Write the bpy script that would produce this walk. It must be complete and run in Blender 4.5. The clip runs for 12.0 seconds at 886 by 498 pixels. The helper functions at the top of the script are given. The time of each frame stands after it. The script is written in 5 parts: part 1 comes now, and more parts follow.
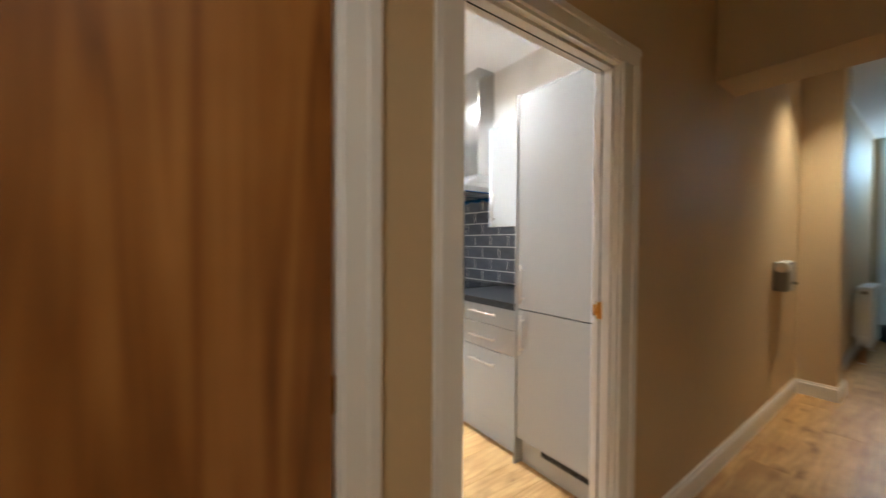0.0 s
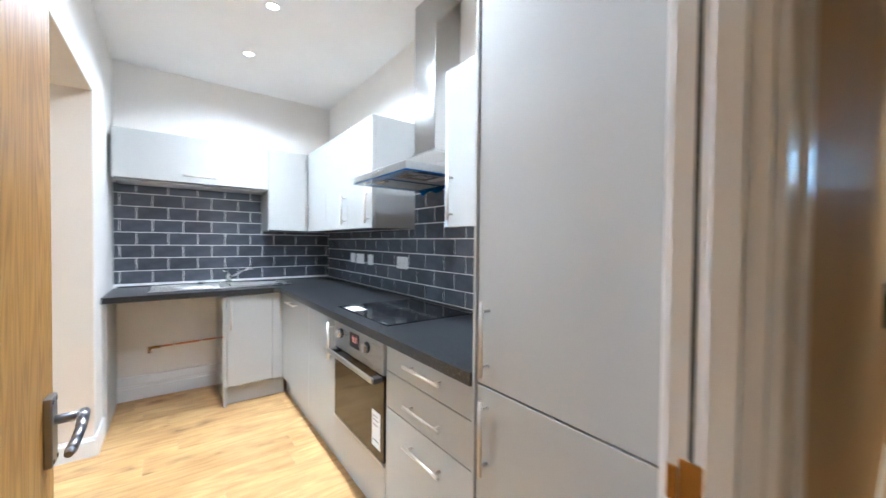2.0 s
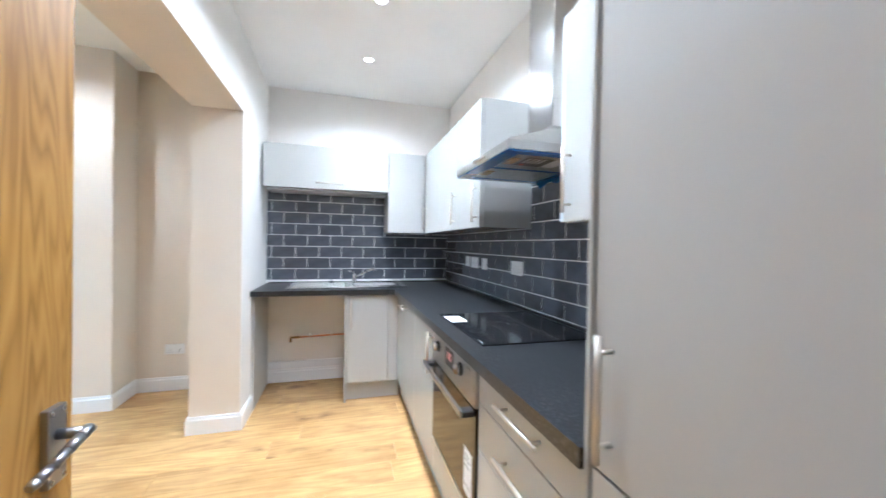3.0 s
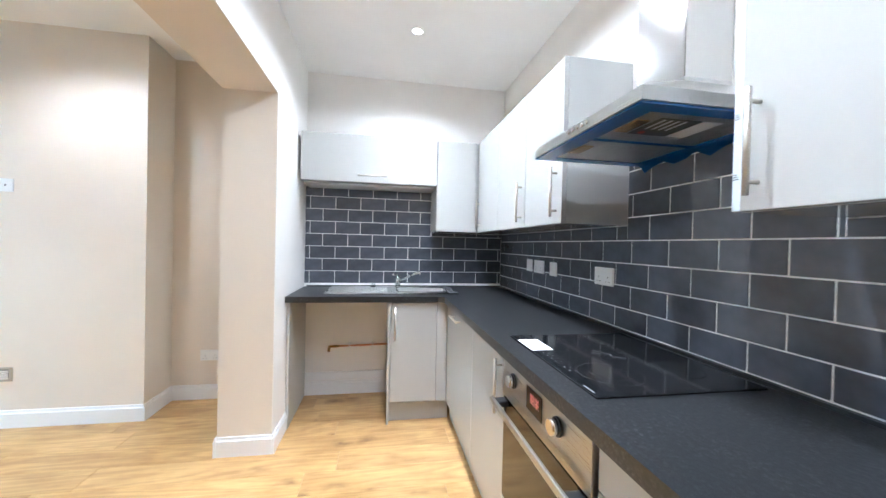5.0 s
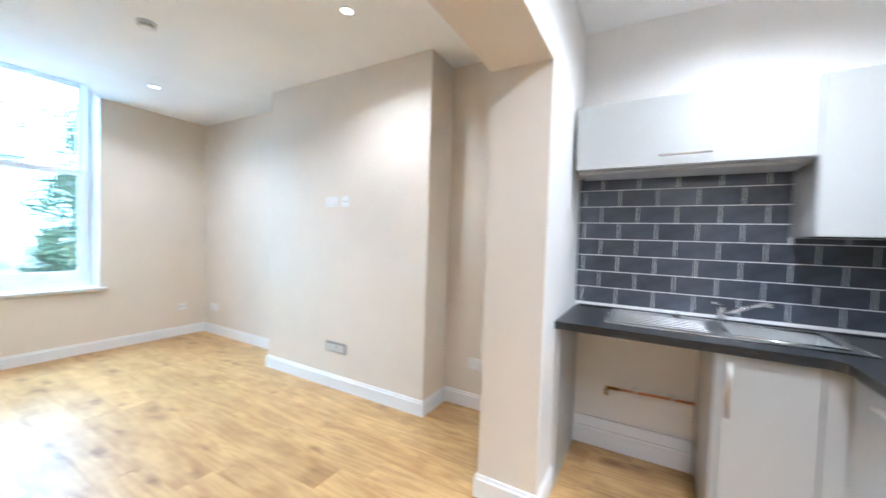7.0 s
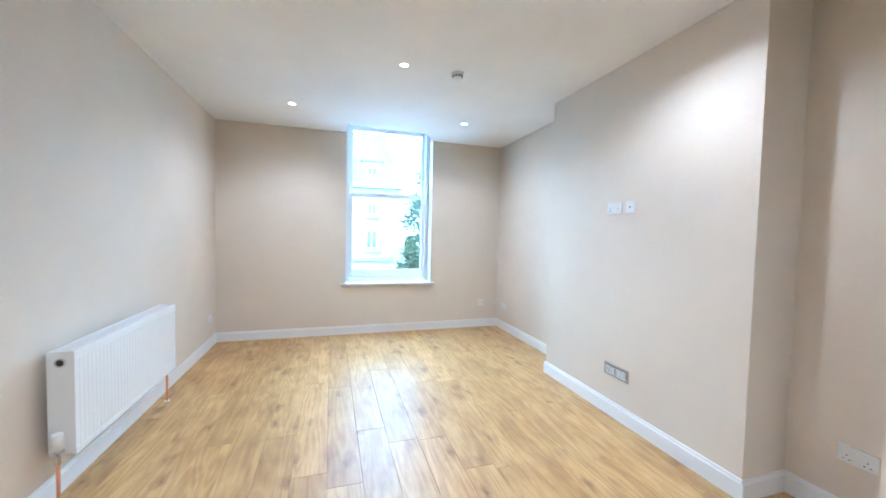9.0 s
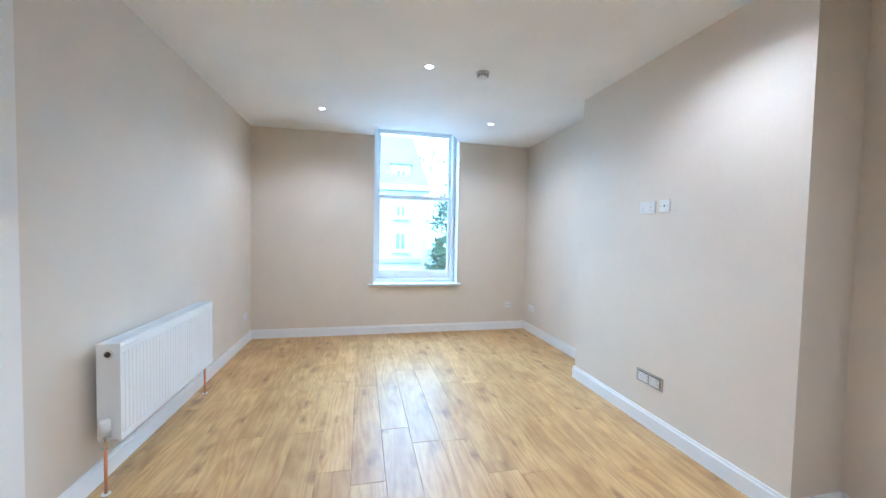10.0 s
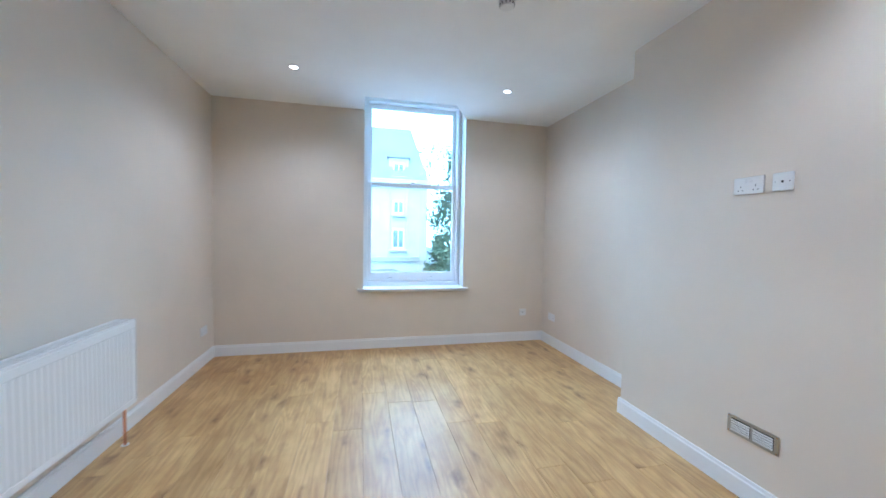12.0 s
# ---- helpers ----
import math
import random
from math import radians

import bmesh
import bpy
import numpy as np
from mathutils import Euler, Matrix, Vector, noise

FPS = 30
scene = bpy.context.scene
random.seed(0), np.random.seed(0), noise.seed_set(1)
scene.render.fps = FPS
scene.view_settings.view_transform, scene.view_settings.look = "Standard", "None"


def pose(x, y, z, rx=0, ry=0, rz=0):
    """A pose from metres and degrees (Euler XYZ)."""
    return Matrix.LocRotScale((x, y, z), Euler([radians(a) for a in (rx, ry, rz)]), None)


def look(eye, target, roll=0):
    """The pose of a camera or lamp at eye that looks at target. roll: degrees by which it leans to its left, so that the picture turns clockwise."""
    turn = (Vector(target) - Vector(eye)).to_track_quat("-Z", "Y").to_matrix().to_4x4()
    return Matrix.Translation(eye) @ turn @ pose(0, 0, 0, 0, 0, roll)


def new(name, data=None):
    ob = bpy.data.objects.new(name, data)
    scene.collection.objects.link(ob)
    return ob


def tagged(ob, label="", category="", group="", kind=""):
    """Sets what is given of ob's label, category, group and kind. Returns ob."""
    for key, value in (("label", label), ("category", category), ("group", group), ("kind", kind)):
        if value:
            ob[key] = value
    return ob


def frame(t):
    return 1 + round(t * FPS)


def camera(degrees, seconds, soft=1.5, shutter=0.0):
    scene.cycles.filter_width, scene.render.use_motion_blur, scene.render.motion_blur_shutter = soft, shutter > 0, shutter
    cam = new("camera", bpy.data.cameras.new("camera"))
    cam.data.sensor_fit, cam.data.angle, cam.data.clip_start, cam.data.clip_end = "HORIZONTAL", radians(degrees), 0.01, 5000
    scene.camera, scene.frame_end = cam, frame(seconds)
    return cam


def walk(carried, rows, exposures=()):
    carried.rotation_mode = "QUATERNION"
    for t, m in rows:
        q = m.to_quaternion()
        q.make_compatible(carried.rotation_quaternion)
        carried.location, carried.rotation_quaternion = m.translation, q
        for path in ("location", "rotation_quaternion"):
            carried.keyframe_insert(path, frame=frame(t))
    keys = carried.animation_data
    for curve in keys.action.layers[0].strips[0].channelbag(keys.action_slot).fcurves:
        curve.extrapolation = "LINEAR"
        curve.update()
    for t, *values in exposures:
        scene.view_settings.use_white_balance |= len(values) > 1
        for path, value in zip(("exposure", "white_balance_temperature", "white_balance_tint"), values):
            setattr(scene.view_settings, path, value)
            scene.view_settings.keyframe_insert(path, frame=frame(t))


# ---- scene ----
cam = camera(102.0, 12.0, shutter=0.5)
PATH = [
    (0, (1.755, 1.556, 1.256), (2.922, 3.179, 1.217), 0.3),
    (0.5, (1.967, 1.74, 1.26), (3.49, 3.035, 1.208), 0.2),
    (1, (2.222, 1.911, 1.258), (3.829, 3.101, 1.211), 0.1),
    (1.5, (2.372, 2.032, 1.3), (3.865, 3.362, 1.245), 0.2),
    (2, (2.554, 2.167, 1.296), (3.757, 3.764, 1.259), 0.6),
    (2.5, (2.707, 2.281, 1.292), (3.605, 4.068, 1.262), 0.8),
    (3, (2.826, 2.396, 1.279), (3.373, 4.32, 1.259), 1.0),
    (3.5, (2.803, 2.494, 1.275), (3.104, 4.471, 1.259), 1.6),
    (5.5, (2.803, 2.965, 1.286), (3.151, 4.934, 1.262), 1.3),
    (6, (2.805, 3.142, 1.299), (2.899, 5.139, 1.264), 1.4),
    (6.5, (2.684, 3.337, 1.314), (2.234, 5.285, 1.267), 1.8),
    (7, (2.59, 3.426, 1.329), (1.598, 5.161, 1.266), 1.8),
    (7.5, (2.535, 3.515, 1.359), (1.09, 4.896, 1.281), 1.5),
    (9.3, (2.469, 3.564, 1.382), (0.541, 4.087, 1.302), 1.3),
    (9.5, (2.471, 3.573, 1.374), (0.533, 4.06, 1.298), 1.3),
    (10, (2.468, 3.589, 1.373), (0.519, 4.03, 1.295), 1.2),
    (10.5, (2.403, 3.599, 1.362), (0.449, 4.019, 1.281), 1.3),
    (11, (2.201, 3.599, 1.355), (0.245, 4.006, 1.267), 1.3),
    (11.5, (1.942, 3.61, 1.349), (-0.017, 4.002, 1.256), 1.3),
    (12, (1.661, 3.711, 1.334), (-0.286, 4.159, 1.246), 1.1),
]
EXPOSURES = [(0.0, 0.68, 5620, 9), (1.5, 0.82, 5060, 7), (2.6, 0.81, 5000, 7), (6.0, 0.76, 5180, 9), (7.5, 0.66, 5060, 9), (9.5, 0.43, 4900, 9), (12.0, -0.06, 4840, 10)]
walk(cam, [(t, look(eye, target, roll)) for t, eye, target, roll in PATH], EXPOSURES)

# ---- light ----
world = bpy.data.worlds.new("world")
scene.world = world
world.use_nodes = True
wn = world.node_tree.nodes
sky = wn.new("ShaderNodeTexSky")
sky.sky_type = "NISHITA"
sky.sun_disc = False
sky.sun_elevation = radians(48)
sky.sun_rotation = radians(135)
sky.air_density, sky.dust_density = 1.0, 5.0
wn["Background"].inputs["Strength"].default_value = 0.15
world.node_tree.links.new(sky.outputs[0], wn["Background"].inputs[0])

sun_data = bpy.data.lights.new("sun", "SUN")
sun_data.energy, sun_data.angle, sun_data.color = 3.3, radians(14), (1.0, 0.96, 0.9)
sun = new("sun", sun_data)
sun.matrix_world = look((0, 0, 20), (-12.0, 12.0, 1.0))

LIVING_W, KITCHEN_W, HALL_W = 46, 41, 78
WARM = (1.0, 0.96, 0.90)
HALL_TONE = (1.0, 0.80, 0.50)
NEAR_TONE = (1.0, 0.89, 0.69)


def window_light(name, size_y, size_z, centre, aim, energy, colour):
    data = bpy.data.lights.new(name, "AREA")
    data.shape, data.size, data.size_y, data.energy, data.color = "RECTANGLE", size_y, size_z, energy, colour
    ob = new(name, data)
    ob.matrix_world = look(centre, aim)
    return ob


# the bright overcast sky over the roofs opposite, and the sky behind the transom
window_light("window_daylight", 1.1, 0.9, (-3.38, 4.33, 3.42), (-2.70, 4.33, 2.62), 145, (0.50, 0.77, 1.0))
# unseen fill lamp for light thrown up by the pale fronts and wet road
window_light("street_bounce_fill", 1.1, 0.7, (-3.45, 4.33, 0.18), (-1.2, 4.33, 2.2), 18, (0.62, 0.84, 1.0))
window_light("transom_daylight", 0.60, 0.48, (9.49, 1.615, 2.373), (8.0, 1.615, 2.75), 4.2, (0.66, 0.85, 1.0))


def downlight_lamp(x, y, z, energy, colour=WARM, cone=127, blend=0.95):
    data = bpy.data.lights.new("downlight_lamp", "SPOT")
    data.energy, data.color, data.spot_size, data.spot_blend, data.shadow_soft_size = energy, colour, radians(cone), blend, 0.035
    ob = new("downlight_lamp", data)
    ob.location = (x, y, z)
    return ob


# ---- materials ----
def mat(name, base=(0.8, 0.8, 0.8), rough=0.5, metal=0.0, spec=0.5, coat=0.0):
    m = bpy.data.materials.new(name)
    m.use_nodes = True
    b = m.node_tree.nodes["Principled BSDF"]
    b.inputs["Base Color"].default_value = (*base, 1)
    b.inputs["Roughness"].default_value = rough
    b.inputs["Metallic"].default_value = metal
    b.inputs["Specular IOR Level"].default_value = spec
    b.inputs["Coat Weight"].default_value = coat
    return m


def node(m, kind, **values):
    n = m.node_tree.nodes.new(kind)
    for k, v in values.items():
        n.inputs[k.replace("_", " ")].default_value = v
    return n


def link(m, a, b):
    m.node_tree.links.new(a, b)


def bsdf(m):
    return m.node_tree.nodes["Principled BSDF"]


def coords(m, scale=(1, 1, 1), kind="Object", shift=None):
    tc = node(m, "ShaderNodeTexCoord")
    mp = node(m, "ShaderNodeMapping")
    mp.inputs["Scale"].default_value = scale
    link(m, tc.outputs[kind], mp.inputs["Vector"])
    if shift is not None:
        link(m, shift, mp.inputs["Location"])
    return mp.outputs[0]


def noise_tex(m, vec, scale, detail=4.0, rough=0.55, distortion=0.0):
    n = node(m, "ShaderNodeTexNoise", Scale=scale, Detail=detail, Roughness=rough, Distortion=distortion)
    link(m, vec, n.inputs["Vector"])
    return n.outputs["Fac"]


def ramp(m, fac, stops):
    r = node(m, "ShaderNodeValToRGB")
    els = r.color_ramp.elements
    while len(els) < len(stops):
        els.new(0.5)
    for e, (p, c) in zip(els, stops):
        e.position, e.color = p, (*c, 1)
    link(m, fac, r.inputs[0])
    return r.outputs[0]


def mix(m, fac, a, b, blend="MIX"):
    n = m.node_tree.nodes.new("ShaderNodeMix")
    n.data_type, n.blend_type = "RGBA", blend
    for sock, v in ((0, fac), (6, a), (7, b)):
        if hasattr(v, "is_output"):
            link(m, v, n.inputs[sock])
        elif isinstance(v, tuple):
            n.inputs[sock].default_value = (*v, 1)
        else:
            n.inputs[sock].default_value = v
    return n.outputs[2]


def bump(m, height, strength, distance):
    b = node(m, "ShaderNodeBump", Strength=strength, Distance=distance)
    link(m, height, b.inputs["Height"])
    link(m, b.outputs[0], bsdf(m).inputs["Normal"])


def paint(name, base, rough=0.6, amount=0.04, orange=0.15):
    """Emulsion or gloss paint: faint blotches, roller stipple, uneven gloss."""
    m = mat(name, base, rough)
    v = coords(m)
    big = noise_tex(m, v, 1.6, 3)
    lo = tuple(c * (1 - amount) for c in base)
    hi = tuple(min(1, c * (1 + amount * 0.7)) for c in base)
    link(m, ramp(m, big, [(0.3, lo), (0.7, hi)]), bsdf(m).inputs["Base Color"])
    fine = noise_tex(m, v, 230, 3)
    bump(m, fine, orange, 0.002)
    r = node(m, "ShaderNodeMapRange")
    r.inputs["To Min"].default_value, r.inputs["To Max"].default_value = rough - 0.06, rough + 0.08
    link(m, noise_tex(m, v, 6, 3), r.inputs["Value"])
    link(m, r.outputs[0], bsdf(m).inputs["Roughness"])
    return m


def wood(name, stops, length_axis, rough=0.38, per_object=True, figure=1.0, knots=True, rings=0.62, turns=9.0, mottle=False):
    """Oak-like grain that runs along one axis, with cathedral figure and knots."""
    m = mat(name, (0.4, 0.3, 0.2), rough)
    info = node(m, "ShaderNodeObjectInfo")
    shift = node(m, "ShaderNodeVectorMath")
    shift.operation = "SCALE"
    comb = node(m, "ShaderNodeCombineXYZ")
    for i in range(3):
        link(m, info.outputs["Random"], comb.inputs[i])
    link(m, comb.outputs[0], shift.inputs[0])
    shift.inputs["Scale"].default_value = 37.0 if per_object else 0.0
    sc = [5.0, 5.0, 5.0]
    sc[length_axis] = 0.55
    v = coords(m, tuple(sc), shift=shift.outputs[0])
    warp = noise_tex(m, v, 1.1 * figure, 3, 0.5, 0.4)
    ring = node(m, "ShaderNodeMath")
    ring.operation = "MULTIPLY"
    ring.inputs[1].default_value = turns
    link(m, warp, ring.inputs[0])
    saw = node(m, "ShaderNodeMath")
    saw.operation = "PINGPONG"
    saw.inputs[1].default_value = 0.5
    link(m, ring.outputs[0], saw.inputs[0])
    sc2 = [64.0, 64.0, 64.0]
    sc2[length_axis] = 5.0 if mottle else 2.0
    fine = noise_tex(m, coords(m, tuple(sc2), shift=shift.outputs[0]), 1.0, 5, 0.6)
    add = node(m, "ShaderNodeMath")
    add.operation = "MULTIPLY_ADD"
    add.inputs[1].default_value = rings
    link(m, saw.outputs[0], add.inputs[0])
    soft = node(m, "ShaderNodeMapRange")
    soft.inputs["To Min"].default_value, soft.inputs["To Max"].default_value = 0.32, 0.62
    link(m, fine, soft.inputs["Value"])
    link(m, soft.outputs[0], add.inputs[2])
    half = node(m, "ShaderNodeMath")
    half.operation = "SUBTRACT"
    half.inputs[1].default_value = 0.10
    link(m, add.outputs[0], half.inputs[0])
    col = ramp(m, half.outputs[0], stops)
    if knots:
        sc3 = [5.2, 5.2, 5.2]
        sc3[length_axis] = 3.0
        vo = node(m, "ShaderNodeTexVoronoi", Scale=1.0, Randomness=1.0)
        vo.voronoi_dimensions = "2D"
        bent = node(m, "ShaderNodeVectorMath")
        bent.operation = "MULTIPLY_ADD"
        ragged = node(m, "ShaderNodeTexNoise", Scale=3.2, Detail=4.0)
        kv = coords(m, tuple(sc3), shift=shift.outputs[0])
        link(m, kv, ragged.inputs["Vector"])
        link(m, ragged.outputs["Color"], bent.inputs[0])
        bent.inputs[1].default_value = (0.55, 0.55, 0.0)
        link(m, kv, bent.inputs[2])
        link(m, bent.outputs[0], vo.inputs["Vector"])
        k = ramp(m, vo.outputs["Distance"], [(0.0, (0.95, 0.95, 0.95)), (0.09, (0.55, 0.55, 0.55)), (0.26, (0, 0, 0))])
        sel = ramp(m, noise_tex(m, v, 0.9, 2), [(0.46, (0, 0, 0)), (0.58, (0.85, 0.85, 0.85))])
        kk = mix(m, 1.0, k, sel, "MULTIPLY")
        dark = tuple(c * d for c, d in zip(stops[0][1], (0.50, 0.42, 0.34)))
        col = mix(m, kk, col, dark)
    blot = noise_tex(m, coords(m, (1.6, 1.6, 1.6), shift=shift.outputs[0]), 1.7, 3)
    col = mix(m, 1.0, col, ramp(m, blot, [(0.30, (0.80, 0.75, 0.68)), (0.62, (1.0, 1.0, 1.0))]), "MULTIPLY")
    if mottle:
        sc4 = [9.0, 9.0, 9.0]
        sc4[length_axis] = 3.6
        cloud = noise_tex(m, coords(m, tuple(sc4), shift=shift.outputs[0]), 1.0, 5, 0.62)
        col = mix(m, 1.0, col, ramp(m, cloud, [(0.34, (0.86, 0.80, 0.71)), (0.47, (0.96, 0.94, 0.91)), (0.62, (1.04, 1.04, 1.04))]), "MULTIPLY")
    val = node(m, "ShaderNodeMapRange")
    val.inputs["To Min"].default_value, val.inputs["To Max"].default_value = 0.90, 1.08
    link(m, info.outputs["Random"], val.inputs["Value"])
    hs = node(m, "ShaderNodeHueSaturation")
    link(m, col, hs.inputs["Color"])
    if per_object:
        link(m, val.outputs[0], hs.inputs["Value"])
    link(m, hs.outputs[0], bsdf(m).inputs["Base Color"])
    rr = node(m, "ShaderNodeMapRange")
    rr.inputs["To Min"].default_value, rr.inputs["To Max"].default_value = rough - 0.03, rough + 0.04
    link(m, fine, rr.inputs["Value"])
    link(m, rr.outputs[0], bsdf(m).inputs["Roughness"])
    bump(m, fine, 0.12, 0.002)
    return m


def brushed(name, base, rough, axis, amount=0.10):
    m = mat(name, base, rough, 1.0)
    sc = [900.0, 900.0, 900.0]
    sc[axis] = 6.0
    f = noise_tex(m, coords(m, tuple(sc)), 1.0, 3)
    r = node(m, "ShaderNodeMapRange")
    r.inputs["To Min"].default_value, r.inputs["To Max"].default_value = rough - amount / 2, rough + amount
    link(m, f, r.inputs["Value"])
    link(m, r.outputs[0], bsdf(m).inputs["Roughness"])
    bump(m, f, 0.05, 0.001)
    return m


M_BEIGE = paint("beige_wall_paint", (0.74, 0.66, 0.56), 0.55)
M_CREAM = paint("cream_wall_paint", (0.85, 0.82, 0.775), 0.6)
# hall beige darkened and browned: its dim, warm light is in the colour
M_HALL = paint("hall_wall_paint_dimmed", (0.57, 0.44, 0.27), 0.60)
M_WHITE = paint("white_ceiling_paint", (0.90, 0.895, 0.875), 0.75)
M_TRIM = paint("white_gloss_paint", (0.84, 0.84, 0.84), 0.30, 0.02, 0.04)
OAK = [(0.22, (0.37, 0.205, 0.075)), (0.50, (0.62, 0.40, 0.165)), (0.82, (0.74, 0.53, 0.26))]
M_PLANK = wood("oak_laminate", OAK, 0, 0.41, True, 1.0, True, 0.30, 11.0, True)
M_SLAB = mat("screed", (0.10, 0.07, 0.045), 0.9)
M_OAKDOOR = wood("oak_veneer", [(0.24, (0.17, 0.076, 0.012)), (0.50, (0.36, 0.19, 0.042)), (0.85, (0.50, 0.30, 0.085))], 2, 0.42, True, 1.3, False, 0.50, 30.0)
bsdf(M_OAKDOOR).inputs["Specular IOR Level"].default_value = 0.3
M_DARKDOOR = wood("dark_veneer", [(0.25, (0.145, 0.048, 0.008)), (0.5, (0.25, 0.096, 0.018)), (0.8, (0.36, 0.160, 0.040))], 2, 0.34, True, 0.75, False, 0.9, 7.0)
M_UNIT = paint("grey_gloss_unit", (0.44, 0.438, 0.418), 0.10, 0.015, 0.01)
M_CARCASS = paint("grey_carcass", (0.50, 0.50, 0.485), 0.35, 0.03, 0.05)
M_STEEL = brushed("brushed_steel", (0.46, 0.455, 0.44), 0.17, 2, 0.05)
M_STEELH = brushed("brushed_steel_flat", (0.46, 0.455, 0.44), 0.27, 1, 0.06)
M_BOWL = brushed("sink_bowl_steel", (0.70, 0.70, 0.69), 0.42, 0)
M_NICKEL = brushed("satin_nickel", (0.60, 0.56, 0.49), 0.40, 2)
M_CHROME = mat("chrome", (0.80, 0.80, 0.80), 0.08, 1.0)
M_SATIN = brushed("satin_chrome", (0.36, 0.36, 0.37), 0.30, 2)
M_BRASS = mat("brass", (0.62, 0.40, 0.16), 0.25, 1.0)
M_COPPER = mat("copper", (0.70, 0.30, 0.15), 0.32, 1.0)
M_PLASTIC = paint("white_plastic", (0.80, 0.80, 0.79), 0.30, 0.01, 0.0)
M_BLACK = mat("black_plastic", (0.015, 0.015, 0.016), 0.35)
M_GREYBOX = mat("grey_enclosure", (0.30, 0.31, 0.32), 0.45)
M_BLUEFILM = mat("blue_film", (0.01, 0.10, 0.33), 0.22)
M_BAG = mat("black_cloth", (0.012, 0.012, 0.014), 0.8)
M_MAT = mat("doormat", (0.035, 0.035, 0.037), 0.95)
M_RADIATOR = paint("radiator_enamel", (0.82, 0.82, 0.81), 0.42, 0.01, 0.01)
M_BLACKGLASS = mat("black_glass", (0.008, 0.008, 0.009), 0.10, 0.0, 0.5)
M_OVENGLASS = mat("oven_glass", (0.022, 0.014, 0.008), 0.05, 0.0, 0.5)
M_GREYRING = mat("hob_print", (0.07, 0.07, 0.072), 0.25)
M_FILM = mat("bluish_film", (0.62, 0.70, 0.78), 0.15)
M_PAPER = paint("white_label", (0.80, 0.80, 0.80), 0.5, 0.02, 0.0)
M_GROUT = paint("pale_grout", (0.86, 0.86, 0.84), 0.8, 0.04, 0.1)


def tile_material():
    m = mat("slate_blue_tile", (0.085, 0.10, 0.125), 0.09, 0.0, 0.55)
    info = node(m, "ShaderNodeObjectInfo")
    v = coords(m)
    cloud = noise_tex(m, v, 14, 4)
    c = ramp(m, cloud, [(0.3, (0.058, 0.064, 0.080)), (0.7, (0.088, 0.096, 0.114))])
    hs = node(m, "ShaderNodeHueSaturation")
    r = node(m, "ShaderNodeMapRange")
    r.inputs["To Min"].default_value, r.inputs["To Max"].default_value = 0.85, 1.2
    link(m, info.outputs["Random"], r.inputs["Value"])
    link(m, c, hs.inputs["Color"])
    link(m, r.outputs[0], hs.inputs["Value"])
    link(m, hs.outputs[0], bsdf(m).inputs["Base Color"])
    bump(m, noise_tex(m, v, 7, 2), 0.05, 0.01)
    return m


def worktop_material():
    m = mat("slate_laminate", (0.03, 0.03, 0.032), 0.30, spec=0.55)
    v = coords(m)
    a = noise_tex(m, v, 105, 6, 0.74)
    b = noise_tex(m, v, 9, 5, 0.65)
    c = ramp(m, a, [(0.40, (0.006, 0.006, 0.007)), (0.54, (0.020, 0.021, 0.022)), (0.68, (0.115, 0.118, 0.118))])
    c2 = mix(m, ramp(m, b, [(0.42, (0, 0, 0)), (0.66, (0.75, 0.75, 0.75))]), c, (0.014, 0.015, 0.016))
    link(m, c2, bsdf(m).inputs["Base Color"])
    bump(m, a, 0.22, 0.0015)
    return m


def glass_material():
    m = mat("clear_glass", (1, 1, 1), 0.0)
    bsdf(m).inputs["Transmission Weight"].default_value = 1.0
    bsdf(m).inputs["IOR"].default_value = 1.45
    return m


def glow(name, colour, strength):
    m = mat(name, (0.8, 0.8, 0.8), 0.5)
    bsdf(m).inputs["Emission Color"].default_value = (*colour, 1)
    bsdf(m).inputs["Emission Strength"].default_value = strength
    return m


M_TILE = tile_material()
M_WORKTOP = worktop_material()
M_GLASS = glass_material()
M_LED = glow("lit_led", (1.0, 0.93, 0.82), 14)
M_REDLED = glow("red_display", (1.0, 0.03, 0.02), 0.30)


# ---- builders ----
ORIGIN = {}


def thing(name, at, label="", category="", group="", kind=""):
    ob = new(name)
    ob.location = at
    ob.empty_display_size = 0.1
    ORIGIN[ob] = Vector(at)
    return tagged(ob, label, category, group, kind)


def part(name, bm, material, parent=None, label=""):
    me = bpy.data.meshes.new(name)
    if parent is not None and parent in ORIGIN:
        bm.transform(Matrix.Translation(-ORIGIN[parent]))
    bmesh.ops.recalc_face_normals(bm, faces=bm.faces)
    bm.to_mesh(me)
    bm.free()
    me.materials.append(material)
    ob = new(name, me)
    if parent is not None:
        ob.parent = parent
        if parent in ORIGIN:
            ORIGIN[ob] = ORIGIN[parent]
    if label:
        ob["label"] = label
    return ob


def solid(name, bm, material, label, category, kind="", group=""):
    return tagged(part(name, bm, material), label, category, group, kind)


def box(bm, x0, y0, z0, x1, y1, z1, r=0.0, seg=2):
    m = Matrix.Translation(((x0 + x1) / 2, (y0 + y1) / 2, (z0 + z1) / 2)) @ Matrix.Diagonal((abs(x1 - x0), abs(y1 - y0), abs(z1 - z0), 1))
    made = bmesh.ops.create_cube(bm, size=1, matrix=m)["verts"]
    if r:
        edges = list({e for v in made for e in v.link_edges})
        bmesh.ops.bevel(bm, geom=edges, offset=r, segments=seg, profile=0.5, affect="EDGES")
    return bm


def bx(*a, **k):
    return box(bmesh.new(), *a, **k)


